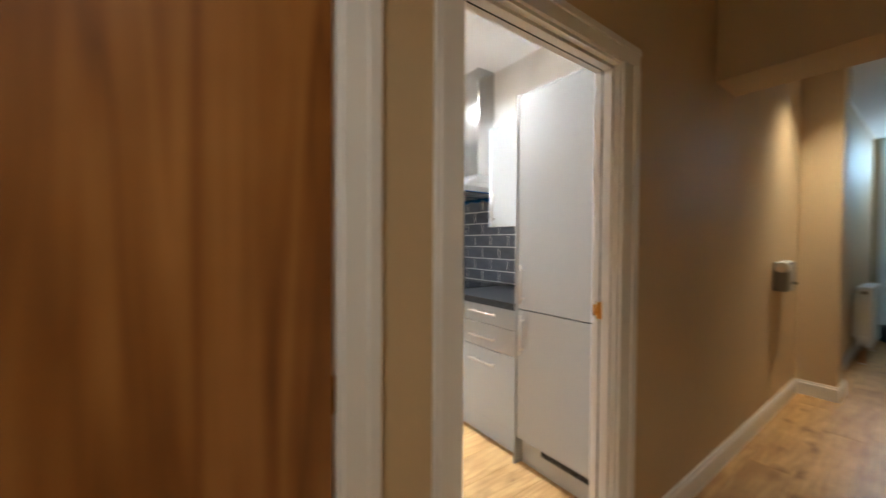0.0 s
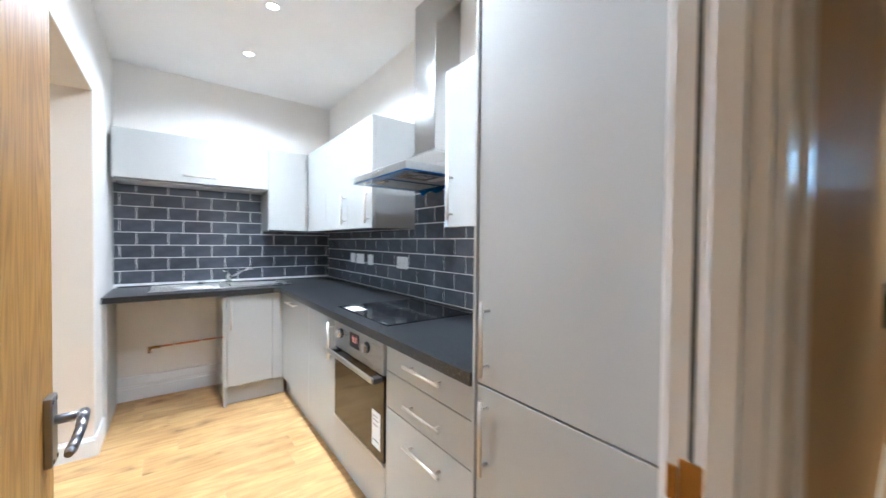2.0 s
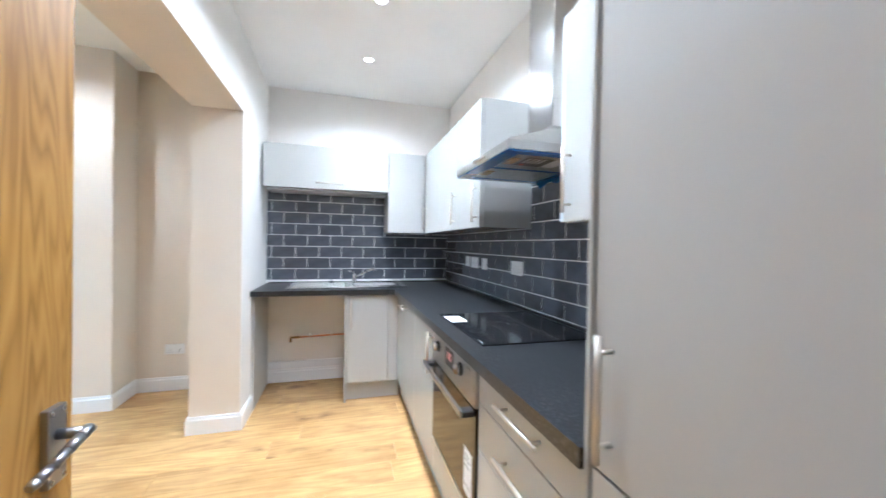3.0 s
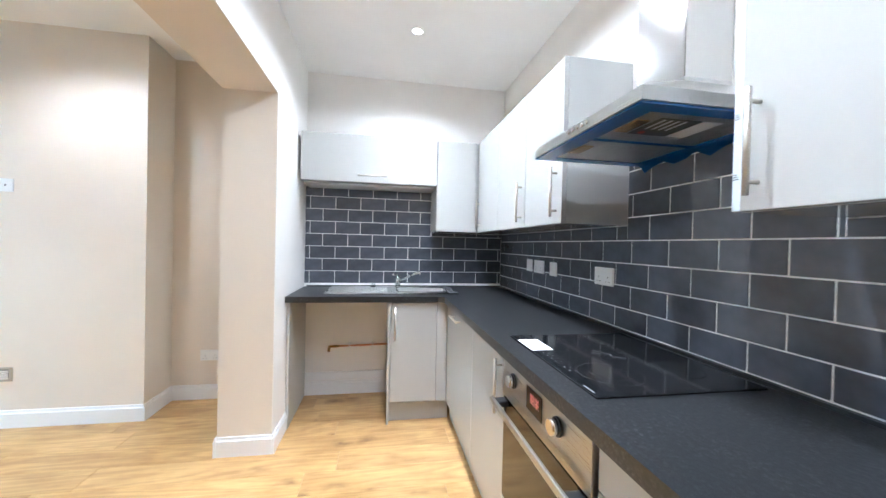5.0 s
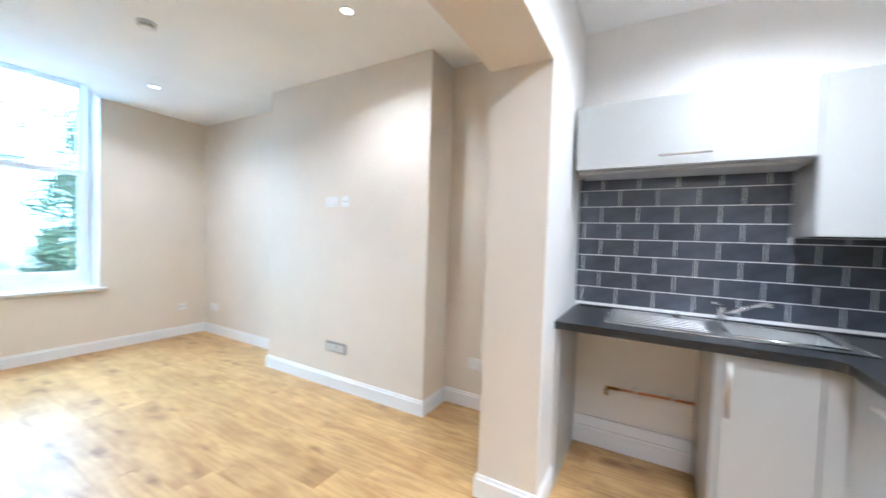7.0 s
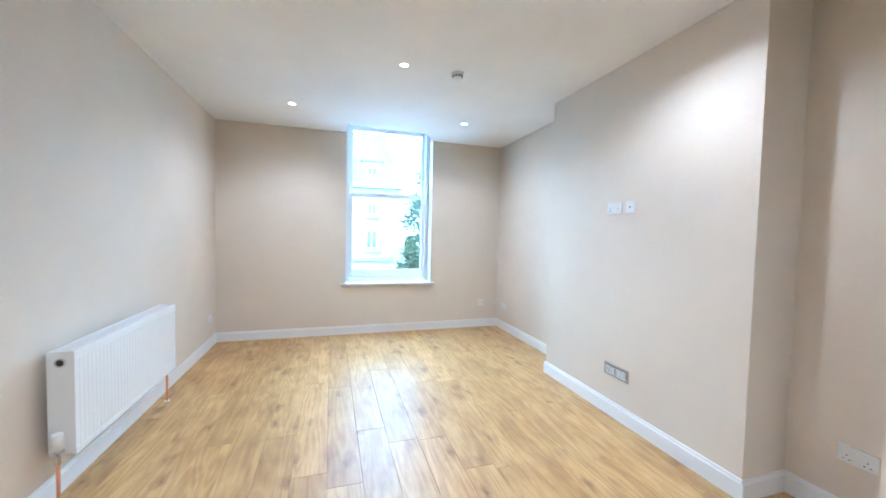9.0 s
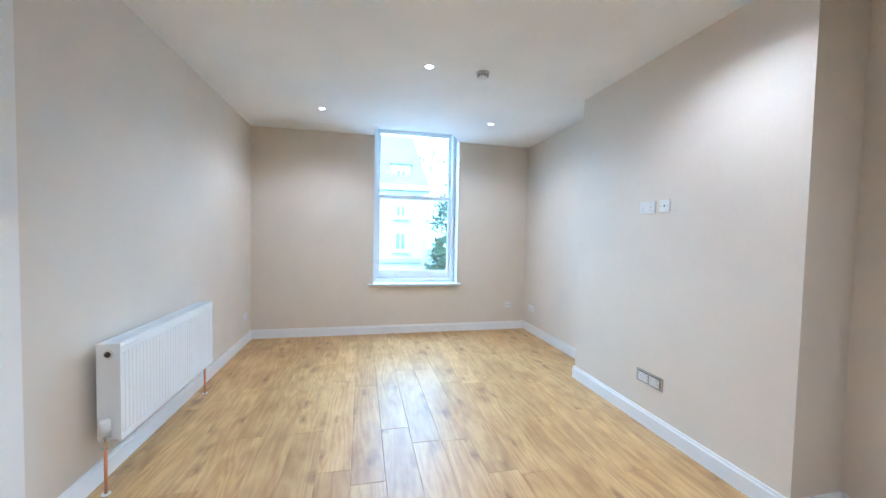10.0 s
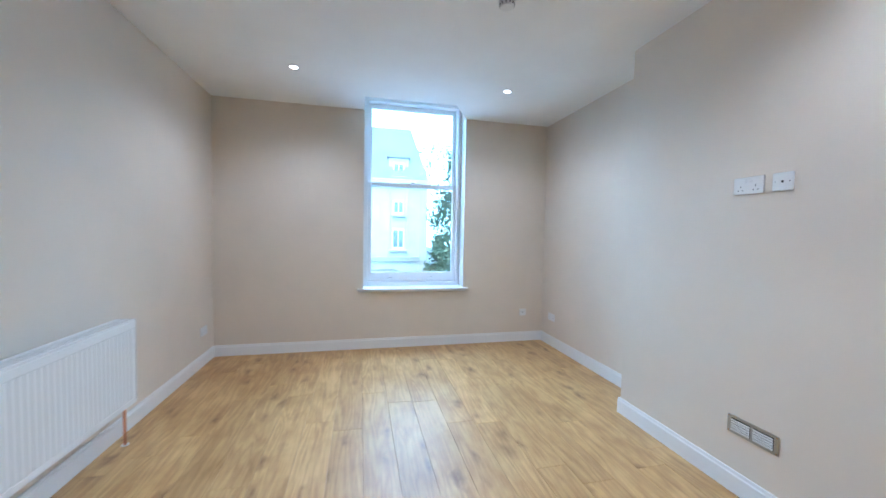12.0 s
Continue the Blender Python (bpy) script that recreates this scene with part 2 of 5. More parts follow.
def cyl(bm, p, q, r, seg=16, r2=None):
    p, q = Vector(p), Vector(q)
    turn = (q - p).to_track_quat("Z", "Y").to_matrix().to_4x4()
    made = bmesh.ops.create_cone(bm, cap_ends=True, segments=seg, radius1=r, radius2=r if r2 is None else r2, depth=(q - p).length,
                                 matrix=Matrix.Translation((p + q) / 2) @ turn)["verts"]
    for f in {f for v in made for f in v.link_faces}:
        f.smooth = len(f.verts) == 4
    return bm


def cy(*a, **k):
    return cyl(bmesh.new(), *a, **k)


def tube(bm, pts, r, seg=10):
    for a, b in zip(pts, pts[1:]):
        cyl(bm, a, b, r, seg)
    for p in pts[1:-1]:
        bmesh.ops.create_icosphere(bm, subdivisions=2, radius=r, matrix=Matrix.Translation(p))
    return bm


def prism(bm, outline, z0, z1):
    """A straight-sided block over an outline in plan."""
    lo = [bm.verts.new((x, y, z0)) for x, y in outline]
    hi = [bm.verts.new((x, y, z1)) for x, y in outline]
    n = len(outline)
    bm.faces.new(lo)
    bm.faces.new(hi)
    for i in range(n):
        bm.faces.new((lo[i], lo[(i + 1) % n], hi[(i + 1) % n], hi[i]))
    return bm


# ---- structure ----
CEIL, TOP = 2.685, 2.95
XW, XE = -2.48, 3.885            # window wall, hob wall
YS, YN = 2.22, 5.975             # radiator wall, chimney wall
YK = 5.955                       # sink wall
HY, PY = 2.265, 2.36             # partition: hall face, kitchen face
DK0, DK1, DL0, DL1, DH = 2.312, 3.085, 1.20, 2.021, 1.937

tagged(part("floor_slab", bx(-2.9, 0.8, -0.2, 9.8, 6.2, -0.014), M_SLAB), "dark screed under the laminate", "floor", kind="structure")

bm = bmesh.new()
box(bm, XW - 0.4, 2.0, 0, XW, 3.74, TOP)
box(bm, XW - 0.4, 4.92, 0, XW, 6.2, TOP)
box(bm, XW - 0.4, 3.74, 0, XW, 4.92, 0.668)
solid("wall_west", bm, M_BEIGE, "beige painted wall round the sash window", "wall", "structure")
bm = bmesh.new()
box(bm, XW, YN, 0, 2.1, 6.2, CEIL)
solid("wall_north", bm, M_BEIGE, "beige painted wall behind the chimney breast", "wall", "structure")
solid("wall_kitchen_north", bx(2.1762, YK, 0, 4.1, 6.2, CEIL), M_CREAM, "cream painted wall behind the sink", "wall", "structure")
solid("chimney_breast", bx(-0.635, 5.645, 0, 1.185, YN, CEIL), M_BEIGE, "beige painted chimney breast", "wall", "structure")
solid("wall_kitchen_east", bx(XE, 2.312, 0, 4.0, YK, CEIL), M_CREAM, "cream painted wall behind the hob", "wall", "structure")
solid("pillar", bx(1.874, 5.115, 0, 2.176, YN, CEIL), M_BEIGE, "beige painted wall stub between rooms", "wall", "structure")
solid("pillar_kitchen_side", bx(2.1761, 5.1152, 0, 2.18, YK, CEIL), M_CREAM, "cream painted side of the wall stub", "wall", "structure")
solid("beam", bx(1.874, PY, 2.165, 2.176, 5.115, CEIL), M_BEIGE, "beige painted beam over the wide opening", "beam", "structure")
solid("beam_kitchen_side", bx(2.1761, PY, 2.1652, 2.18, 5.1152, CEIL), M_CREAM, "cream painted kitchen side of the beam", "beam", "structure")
bm = bmesh.new()
box(bm, XW, 2.0, 0, 0.84, YS, CEIL)
solid("wall_south", bm, M_BEIGE, "beige painted wall behind the radiator", "wall", "structure")


def partition(name, y0, y1, material, label):
    b = bmesh.new()
    for x0, x1, z0 in ((0.84, DL0, 0), (DL0, DL1, DH), (DL1, DK0, 0), (DK0, DK1, DH), (DK1, XE if y0 > 2.3 else 5.95, 0)):
        box(b, x0, y0, z0, x1, y1, CEIL)
    return solid(name, b, material, label, "wall", "structure")


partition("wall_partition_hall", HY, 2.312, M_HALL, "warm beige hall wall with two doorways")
partition("wall_partition_room", 2.312, PY, M_CREAM, "cream painted wall with two doorways")

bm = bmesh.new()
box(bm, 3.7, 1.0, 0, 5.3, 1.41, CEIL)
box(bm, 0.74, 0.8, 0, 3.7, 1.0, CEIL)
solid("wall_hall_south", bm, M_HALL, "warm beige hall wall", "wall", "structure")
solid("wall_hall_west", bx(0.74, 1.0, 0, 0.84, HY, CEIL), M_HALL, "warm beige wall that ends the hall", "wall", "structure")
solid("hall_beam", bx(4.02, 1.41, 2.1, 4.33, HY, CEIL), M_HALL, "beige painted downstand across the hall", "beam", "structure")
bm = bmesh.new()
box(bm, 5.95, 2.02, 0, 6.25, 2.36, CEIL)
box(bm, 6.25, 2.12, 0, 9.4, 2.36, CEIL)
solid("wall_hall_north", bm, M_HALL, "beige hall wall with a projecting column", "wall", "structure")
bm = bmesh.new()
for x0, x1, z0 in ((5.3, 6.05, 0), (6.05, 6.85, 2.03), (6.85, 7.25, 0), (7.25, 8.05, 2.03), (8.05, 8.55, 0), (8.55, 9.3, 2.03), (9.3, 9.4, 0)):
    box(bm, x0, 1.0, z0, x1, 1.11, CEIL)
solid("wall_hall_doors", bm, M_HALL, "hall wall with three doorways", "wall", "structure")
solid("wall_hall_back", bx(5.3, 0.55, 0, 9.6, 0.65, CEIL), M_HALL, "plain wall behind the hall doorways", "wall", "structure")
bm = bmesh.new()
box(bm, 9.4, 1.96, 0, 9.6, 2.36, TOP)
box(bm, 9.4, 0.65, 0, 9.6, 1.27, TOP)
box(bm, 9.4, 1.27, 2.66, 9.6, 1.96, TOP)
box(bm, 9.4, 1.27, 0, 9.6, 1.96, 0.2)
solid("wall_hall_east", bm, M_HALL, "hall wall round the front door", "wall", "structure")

bm = bmesh.new()
prism(bm, [(-2.08, 0.55), (9.6, 0.55), (9.6, 6.2), (-2.08, 6.2)], CEIL, TOP)
prism(bm, [(XW, 2.0), (-2.08, 2.0), (-2.08, 3.735), (XW, 3.735)], CEIL, TOP)
prism(bm, [(XW, 4.92), (-2.08, 4.69), (-2.08, 6.2), (XW, 6.2)], CEIL, TOP)
solid("ceiling", bm, M_WHITE, "matt white plastered ceiling", "ceiling", "structure")
solid("ceiling_recess", bx(-2.9, 3.6, TOP, -1.9, 5.1, 3.05), M_WHITE, "white ceiling recess above the window", "ceiling", "structure")


def skirting(name, p, q, normal, h=0.115, d=0.016):
    """A skirting board with a chamfered top, from p to q, standing proud along normal."""
    p, q, n = Vector((*p, 0)), Vector((*q, 0)), Vector((*normal, 0))
    b = bmesh.new()
    ends = []
    for e in (p, q):
        ends.append([b.verts.new(e + n * a + Vector((0, 0, z))) for a, z in ((0.0005, 0), (d, 0), (d, h - 0.022), (d - 0.005, h - 0.016), (d - 0.007, h), (0.0005, h))])
    k = len(ends[0])
    b.faces.new(ends[0])
    b.faces.new(ends[1])
    for i in range(k):
        b.faces.new((ends[0][i], ends[0][(i + 1) % k], ends[1][(i + 1) % k], ends[1][i]))
    return solid(name, b, M_TRIM, "white gloss skirting board", "skirting", "structure", "skirting boards")


D = 0.016
for p, q, n in (((XW, YS), (XW, YN), (1, 0)), ((XW + D, YN), (-0.635, YN), (0, -1)), ((-0.635, 5.645 - D), (-0.635, YN - D), (-1, 0)),
                ((-0.635, 5.645), (1.185, 5.645), (0, -1)), ((1.185, 5.645 - D), (1.185, YN), (1, 0)), ((1.185 + D, YN), (1.874, YN), (0, -1)),
                ((1.874, 5.115 - D), (1.874, YN - D), (-1, 0)), ((1.874, 5.115), (2.18, 5.115), (0, -1)), ((2.18, 5.115 - D), (2.18, 5.40), (1, 0)),
                ((XW + D, YS), (0.84, YS), (0, 1)), ((2.2, YK), (2.862, YK), (0, -1))):
    skirting("skirting", p, q, n)
for p, q, n in (((3.2, HY), (5.95, HY), (0, -1)), ((5.95, 2.02 - D), (5.95, HY - D), (-1, 0)), ((5.95, 2.02), (6.25, 2.02), (0, -1)),
                ((3.7, 1.41), (5.3, 1.41), (0, 1)), ((5.3, 1.11), (5.3, 1.41 + D), (1, 0)), ((6.25, 2.12), (9.4, 2.12), (0, -1)),
                ((6.91, 1.11), (7.19, 1.11), (0, 1)), ((8.11, 1.11), (8.49, 1.11), (0, 1)), ((DL1 + 0.1, HY), (2.24, HY), (0, -1))):
    skirting("skirting", p, q, n, 0.12)


# ---- kitchen ----
FX = 3.27        # front of the tall doors on the hob wall
FB = 3.288       # front of the base doors on the hob wall
FY = 5.372       # front of the sink unit door


def bar_handle(parent, a, b, out, stand=0.030, r=0.006):
    """A bar handle from a to b that stands off its door along out."""
    a, b, out = Vector(a), Vector(b), Vector(out)
    run = (b - a).normalized()
    h = cyl(bmesh.new(), a + out * stand, b + out * stand, r, 14)
    for e, s in ((a, 1), (b, -1)):
        foot = e + run * (0.028 * s)
        cyl(h, foot + out * 0.0005, foot + out * stand, r * 0.75, 10)
    return part("handle", h, M_NICKEL, parent, "satin nickel bar handle")


def panel(name, parent, a, b, material=None, r=0.0015):
    return part(name, bx(*a, *b, r=r, seg=1), material or M_UNIT, parent)


# tall fridge housing
tall = thing("fridge_housing", (3.58, 2.65, 0), "tall grey gloss unit with two fridge doors", "cabinet")
panel("carcass", tall, (3.292, 2.367, 0.15), (XE - 0.001, 2.943, 2.062), M_CARCASS)
panel("end_panel", tall, (3.262, 2.9455, 0.0), (XE - 0.001, 2.9575, 2.075))
panel("top_panel", tall, (3.275, 2.367, 2.0635), (XE - 0.001, 2.943, 2.075))
up = panel("door", tall, (FX, 2.367, 0.886), (3.290, 2.943, 2.06))
lo = panel("door", tall, (FX, 2.367, 0.155), (3.290, 2.943, 0.881))
bar_handle(up, (FX, 2.898, 0.918), (FX, 2.898, 1.132), (-1, 0, 0))
bar_handle(lo, (FX, 2.898, 0.638), (FX, 2.898, 0.853), (-1, 0, 0))
pl = panel("plinth", tall, (3.315, 2.367, 0.0), (3.333, 2.943, 0.149), M_CARCASS)
vent = bmesh.new()
for k in range(4):
    box(vent, 3.309, 2.42, 0.098 + 0.011 * k, 3.3145, 2.80, 0.104 + 0.011 * k)
part("vent_grille", vent, M_BLACK, pl, "black slotted plinth vent")

# drawer unit
drawers = thing("drawer_unit", (3.58, 3.25, 0), "grey gloss base unit with three drawers", "cabinet", "base units")
panel("carcass", drawers, (3.310, 2.960, 0.15), (XE - 0.012, 3.540, 0.868), M_CARCASS)
for z0, z1, zh in ((0.746, 0.864, 0.815), (0.590, 0.742, 0.660), (0.155, 0.586, 0.505)):
    f = panel("drawer_front", drawers, (FB, 2.960, z0), (3.308, 3.538, z1))
    bar_handle(f, (FB, 3.120, zh), (FB, 3.352, zh), (-1, 0, 0))
panel("plinth", drawers, (3.333, 2.959, 0.0), (3.351, 3.540, 0.148))

# oven in its housing
oven = thing("oven", (3.58, 3.84, 0.315), "built-in steel oven with dark glass door", "oven")
part("body", bx(3.310, 3.546, 0.317, XE - 0.012, 4.130, 0.866), M_BLACK, oven)
fascia = part("control_panel", bx(3.276, 3.546, 0.716, 3.309, 4.130, 0.866, r=0.002), M_STEELH, oven, "brushed steel control panel")
for y in (3.70, 4.02):
    k = cy((3.2755, y, 0.805), (3.270, y, 0.805), 0.026, 24)
    knob = part("knob", k, M_BLACK, fascia)
    part("knob_cap", cyl(bmesh.new(), (3.2695, y, 0.805), (3.250, y, 0.805), 0.022, 24, 0.020), M_CHROME, fascia, "silver control knob")
part("display", bx(3.2735, 3.795, 0.765, 3.2755, 3.905, 0.838), M_BLACKGLASS, fascia, "black clock display with red figures")
digits = bmesh.new()
for k in range(4):
    y = 3.868 - 0.014 * k - (0.005 if k > 1 else 0)
    for z in (0.803, 0.815):
        box(digits, 3.2725, y - 0.004, z, 3.2733, y + 0.004, z + 0.0018)
    for dy in (-0.005, 0.0035):
        box(digits, 3.2725, y + dy, 0.792, 3.2733, y + dy + 0.0016, 0.824)
part("clock_figures", digits, M_REDLED, fascia, "lit red clock figures")
odoor = part("oven_door", bx(3.280, 3.546, 0.330, 3.309, 4.130, 0.708, r=0.002), M_OVENGLASS, oven, "dark mirror-like oven glass")
part("door_trim", bx(3.277, 3.546, 0.3175, 3.309, 4.130, 0.3295, r=0.001), M_STEELH, oven, "steel bottom trim")
hb = bmesh.new()
box(hb, 3.223, 3.552, 0.690, 3.235, 4.124, 0.714, r=0.004)
part("handle", hb, M_STEELH, odoor, "flat steel oven handle")
for y in (3.575, 4.10):
    part("handle_end", bx(3.2352, y - 0.022, 0.686, 3.2798, y + 0.022, 0.707, r=0.003), M_BLACK, odoor)
lab = part("energy_label", bx(3.2788, 3.575, 0.372, 3.2798, 3.655, 0.535), M_PAPER, odoor, "white paper energy label")
for z, w in ((0.508, 0.045), (0.492, 0.055), (0.47, 0.05), (0.40, 0.06)):
    part("label_print", bx(3.2782, 3.645 - w, z, 3.2787, 3.645, z + 0.006), M_GREYBOX, lab)
oh = thing("oven_housing", (3.58, 3.84, 0), "grey gloss housing under the oven", "cabinet", "base units")
panel("carcass", oh, (3.310, 3.542, 0.15), (XE - 0.012, 4.134, 0.314), M_CARCASS)
panel("front_panel", oh, (FB, 3.543, 0.155), (3.308, 4.133, 0.312))
panel("plinth", oh, (3.333, 3.541, 0.0), (3.351, 4.134, 0.148))

# cupboard
cup = thing("base_cabinet", (3.58, 4.39, 0), "grey gloss base cabinet with one door", "cabinet", "base units")
panel("carcass", cup, (3.310, 4.136, 0.15), (XE - 0.012, 4.642, 0.868), M_CARCASS)
d = panel("door", cup, (FB, 4.137, 0.155), (3.308, 4.641, 0.864))
bar_handle(d, (FB, 4.180, 0.62), (FB, 4.180, 0.835), (-1, 0, 0))
panel("plinth", cup, (3.333, 4.135, 0.0), (3.351, 4.642, 0.148))
# dishwasher behind a unit door
dw = thing("dishwasher", (3.58, 4.94, 0), "integrated dishwasher behind a grey gloss door", "dishwasher", "base units")
panel("carcass", dw, (3.310, 4.645, 0.15), (XE - 0.012, 5.240, 0.868), M_CARCASS)
d = panel("door", dw, (FB, 4.646, 0.155), (3.308, 5.239, 0.864))
bar_handle(d, (FB, 4.925, 0.812), (FB, 5.150, 0.812), (-1, 0, 0))
panel("plinth", dw, (3.333, 4.643, 0.0), (3.351, 5.240, 0.148))
# corner filler
cf = thing("corner_post", (3.30, 5.3, 0), "narrow grey gloss corner filler between units", "cabinet")
panel("post", cf, (FB + 0.002, 5.243, 0.150), (3.308, 5.388, 0.864))
panel("post", cf, (3.212, FY + 0.002, 0.150), (FB + 0.001, 5.388, 0.864))
panel("plinth", cf, (3.333, 5.242, 0.0), (3.351, 5.44, 0.148))
# sink unit
su = thing("sink_cabinet", (3.05, 5.6, 0), "grey gloss sink cabinet with one door", "cabinet", "base units")
panel("side_panel", su, (2.862, FY - 0.004, 0.0), (2.880, 5.93, 0.868))
panel("carcass", su, (2.8815, FY + 0.020, 0.15), (3.268, 5.935, 0.76), M_CARCASS)
d = panel("door", su, (2.886, FY, 0.155), (3.207, FY + 0.018, 0.864))
bar_handle(d, (2.912, FY, 0.60), (2.912, FY, 0.838), (0, -1, 0))
panel("plinth", su, (2.8815, 5.425, 0.0), (3.313, 5.443, 0.148))
panel_l = thing("end_panel", (2.19, 5.66, 0), "grey laminate end panel under the worktop", "cabinet")
panel("panel", panel_l, (2.183, 5.392, 0.0), (2.201, 5.938, 0.868), M_CARCASS)

# worktop, cut out for the bowl
BX0, BX1, BY0, BY1 = 2.935, 3.325, 5.525, 5.835
wt = bmesh.new()
prism(wt, [(2.170, 5.346), (BX0, 5.346), (BX0, YK - 0.009), (2.1815, YK - 0.009), (2.1815, 5.41), (2.170, 5.41)], 0.870, 0.910)
box(wt, BX0, 5.346, 0.870, BX1 - 0.11, BY0, 0.910)
prism(wt, [(BX1 - 0.11, 5.346), (3.254, 5.313), (3.254, 2.9585), (XE - 0.009, 2.9585), (XE - 0.009, YK - 0.009), (BX1, YK - 0.009), (BX1, BY0), (BX1 - 0.11, BY0)], 0.870, 0.910)
box(wt, BX0, BY1, 0.870, BX1, YK - 0.009, 0.910)
bmesh.ops.remove_doubles(wt, verts=wt.verts, dist=0.0005)
worktop = thing("worktop", (3.5, 5.6, 0.87), "dark slate-effect laminate worktop round the corner", "worktop")
part("slab", wt, M_WORKTOP, worktop)
up = bmesh.new()
box(up, 2.203, YK - 0.0245, 0.9105, XE - 0.0255, YK - 0.0095, 0.922)
box(up, XE - 0.0245, 2.960, 0.9105, XE - 0.0095, YK - 0.0095, 0.922)
part("seal_strip", up, M_BLACK, worktop, "thin dark strip along the tiles")

# sink
sink = thing("sink", (2.9, 5.68, 0.91), "stainless steel sink with drainer and bowl", "sink")
rim = bmesh.new()
X0, X1, Y0, Y1, ZT = 2.412, 3.385, 5.462, 5.905, 0.9165
for a in ((X0, Y0, BX0, Y1), (BX0, Y0, BX1, BY0), (BX0, BY1, BX1, Y1), (BX1, Y0, X1, Y1)):
    box(rim, a[0], a[1], 0.9105, a[2], a[3], ZT)
bmesh.ops.remove_doubles(rim, verts=rim.verts, dist=0.0004)
part("rim", rim, M_STEELH, sink)
bowl = bmesh.new()
CX0, CX1, CY0, CY1 = BX0 + 0.006, BX1 - 0.006, BY0 + 0.006, BY1 - 0.006
for a in ((CX0 - 0.003, CY0 - 0.003, 0.765, CX1 + 0.003, CY1 + 0.003, 0.768), (CX0 - 0.003, CY0 - 0.003, 0.7682, CX0, CY1 + 0.003, 0.9163), (CX1, CY0 - 0.003, 0.7682, CX1 + 0.003, CY1 + 0.003, 0.9163),
          (CX0 + 0.0002, CY0 - 0.003, 0.7682, CX1 - 0.0002, CY0, 0.9163), (CX0 + 0.0002, CY1, 0.7682, CX1 - 0.0002, CY1 + 0.003, 0.9163)):
    box(bowl, *a)
part("bowl", bowl, M_BOWL, sink)
edge = bmesh.new()
loop = [(BX0, BY0), (BX1, BY0), (BX1, BY1), (BX0, BY1), (BX0, BY0)]
tube(edge, [(x, y, ZT) for x, y in loop], 0.007, 8)
tube(edge, [(x, y, ZT - 0.001) for x, y in ((X0, Y0), (X1, Y0), (X1, Y1), (X0, Y1), (X0, Y0))], 0.0045, 8)
part("rolled_edge", edge, M_CHROME, sink)
for k in range(7):
    y = 5.535 + k * 0.045
    part("drainer_rib", bx(2.45, y - 0.006, ZT, 2.86, y + 0.006, ZT + 0.004, r=0.002), M_STEELH, sink)
part("drain", cy((3.13, 5.68, 0.768), (3.13, 5.68, 0.771), 0.04, 24), M_CHROME, sink)
tap = thing("tap", (2.95, 5.862, ZT), "chrome mixer tap with a long swivel spout", "tap")
b = cy((2.95, 5.862, ZT + 0.0005), (2.95, 5.862, ZT + 0.010), 0.027, 24)
cyl(b, (2.95, 5.862, ZT + 0.010), (2.95, 5.862, ZT + 0.088), 0.021, 24, 0.019)
part("body", b, M_CHROME, tap)
part("spout", tube(bmesh.new(), [(2.955, 5.855, ZT + 0.045), (3.05, 5.80, ZT + 0.105), (3.115, 5.765, ZT + 0.135), (3.13, 5.757, ZT + 0.118)], 0.0095, 12), M_CHROME, tap)
part("lever", tube(bmesh.new(), [(2.95, 5.862, ZT + 0.092), (2.935, 5.84, ZT + 0.104), (2.905, 5.79, ZT + 0.112)], 0.0075, 10), M_CHROME, tap)
plug = thing("sink_plug", (2.745, 5.868, ZT), "black rubber sink plug lying on the drainer", "plug")
part("stopper", cy((2.745, 5.868, ZT + 0.001), (2.745, 5.868, ZT + 0.016), 0.024, 20, 0.020), M_BLACK, plug)
part("ring", tube(bmesh.new(), [(2.745 + 0.012 * math.cos(a), 5.868, ZT + 0.022 + 0.008 * math.sin(a)) for a in np.linspace(0, 6.28, 11)], 0.0018, 6), M_CHROME, plug)

# hob
hob = thing("hob", (3.58, 3.915, 0.91), "black glass ceramic hob set in the worktop", "hob")
glass = part("glass", bx(3.330, 3.615, 0.9105, 3.835, 4.215, 0.9165, r=0.002), M_BLACKGLASS, hob)
for cx, cyy, r in ((3.47, 3.765, 0.092), (3.70, 3.775, 0.075), (3.46, 4.06, 0.075), (3.70, 4.05, 0.092)):
    ring = bmesh.new()
    n = 40
    for rr in (r, r * 0.62):
        inner = [ring.verts.new((cx + (rr - 0.0013) * math.cos(6.2832 * i / n), cyy + (rr - 0.0013) * math.sin(6.2832 * i / n), 0.9169)) for i in range(n)]
        outer = [ring.verts.new((cx + rr * math.cos(6.2832 * i / n), cyy + rr * math.sin(6.2832 * i / n), 0.9169)) for i in range(n)]
        for i in range(n):
            ring.faces.new((inner[i], inner[(i + 1) % n], outer[(i + 1) % n], outer[i]))
        if r < 0.08:
            break
    part("cooking_zone", ring, M_GREYRING, hob, "thin grey cooking zone ring")
for k in range(6):
    y = 3.975 - 0.03 * k - (0.025 if k > 3 else 0)
    part("touch_control", cy((3.362, y, 0.9166), (3.362, y, 0.9170), 0.0028, 10), M_GREYBOX, hob, "small printed touch control")
    part("touch_control", cy((3.378, y - 0.006, 0.9166), (3.378, y - 0.006, 0.9170), 0.0018, 8), M_GREYBOX, hob)
part("maker_mark", bx(3.338, 3.64, 0.9166, 3.342, 3.69, 0.9170), M_GREYBOX, hob)
part("sticker", bx(3.335, 4.005, 0.9166, 3.415, 4.145, 0.9174), M_PAPER, hob, "white paper sticker")
# thin black strokes modelled for a dark smear on the hob
scuff = bmesh.new()
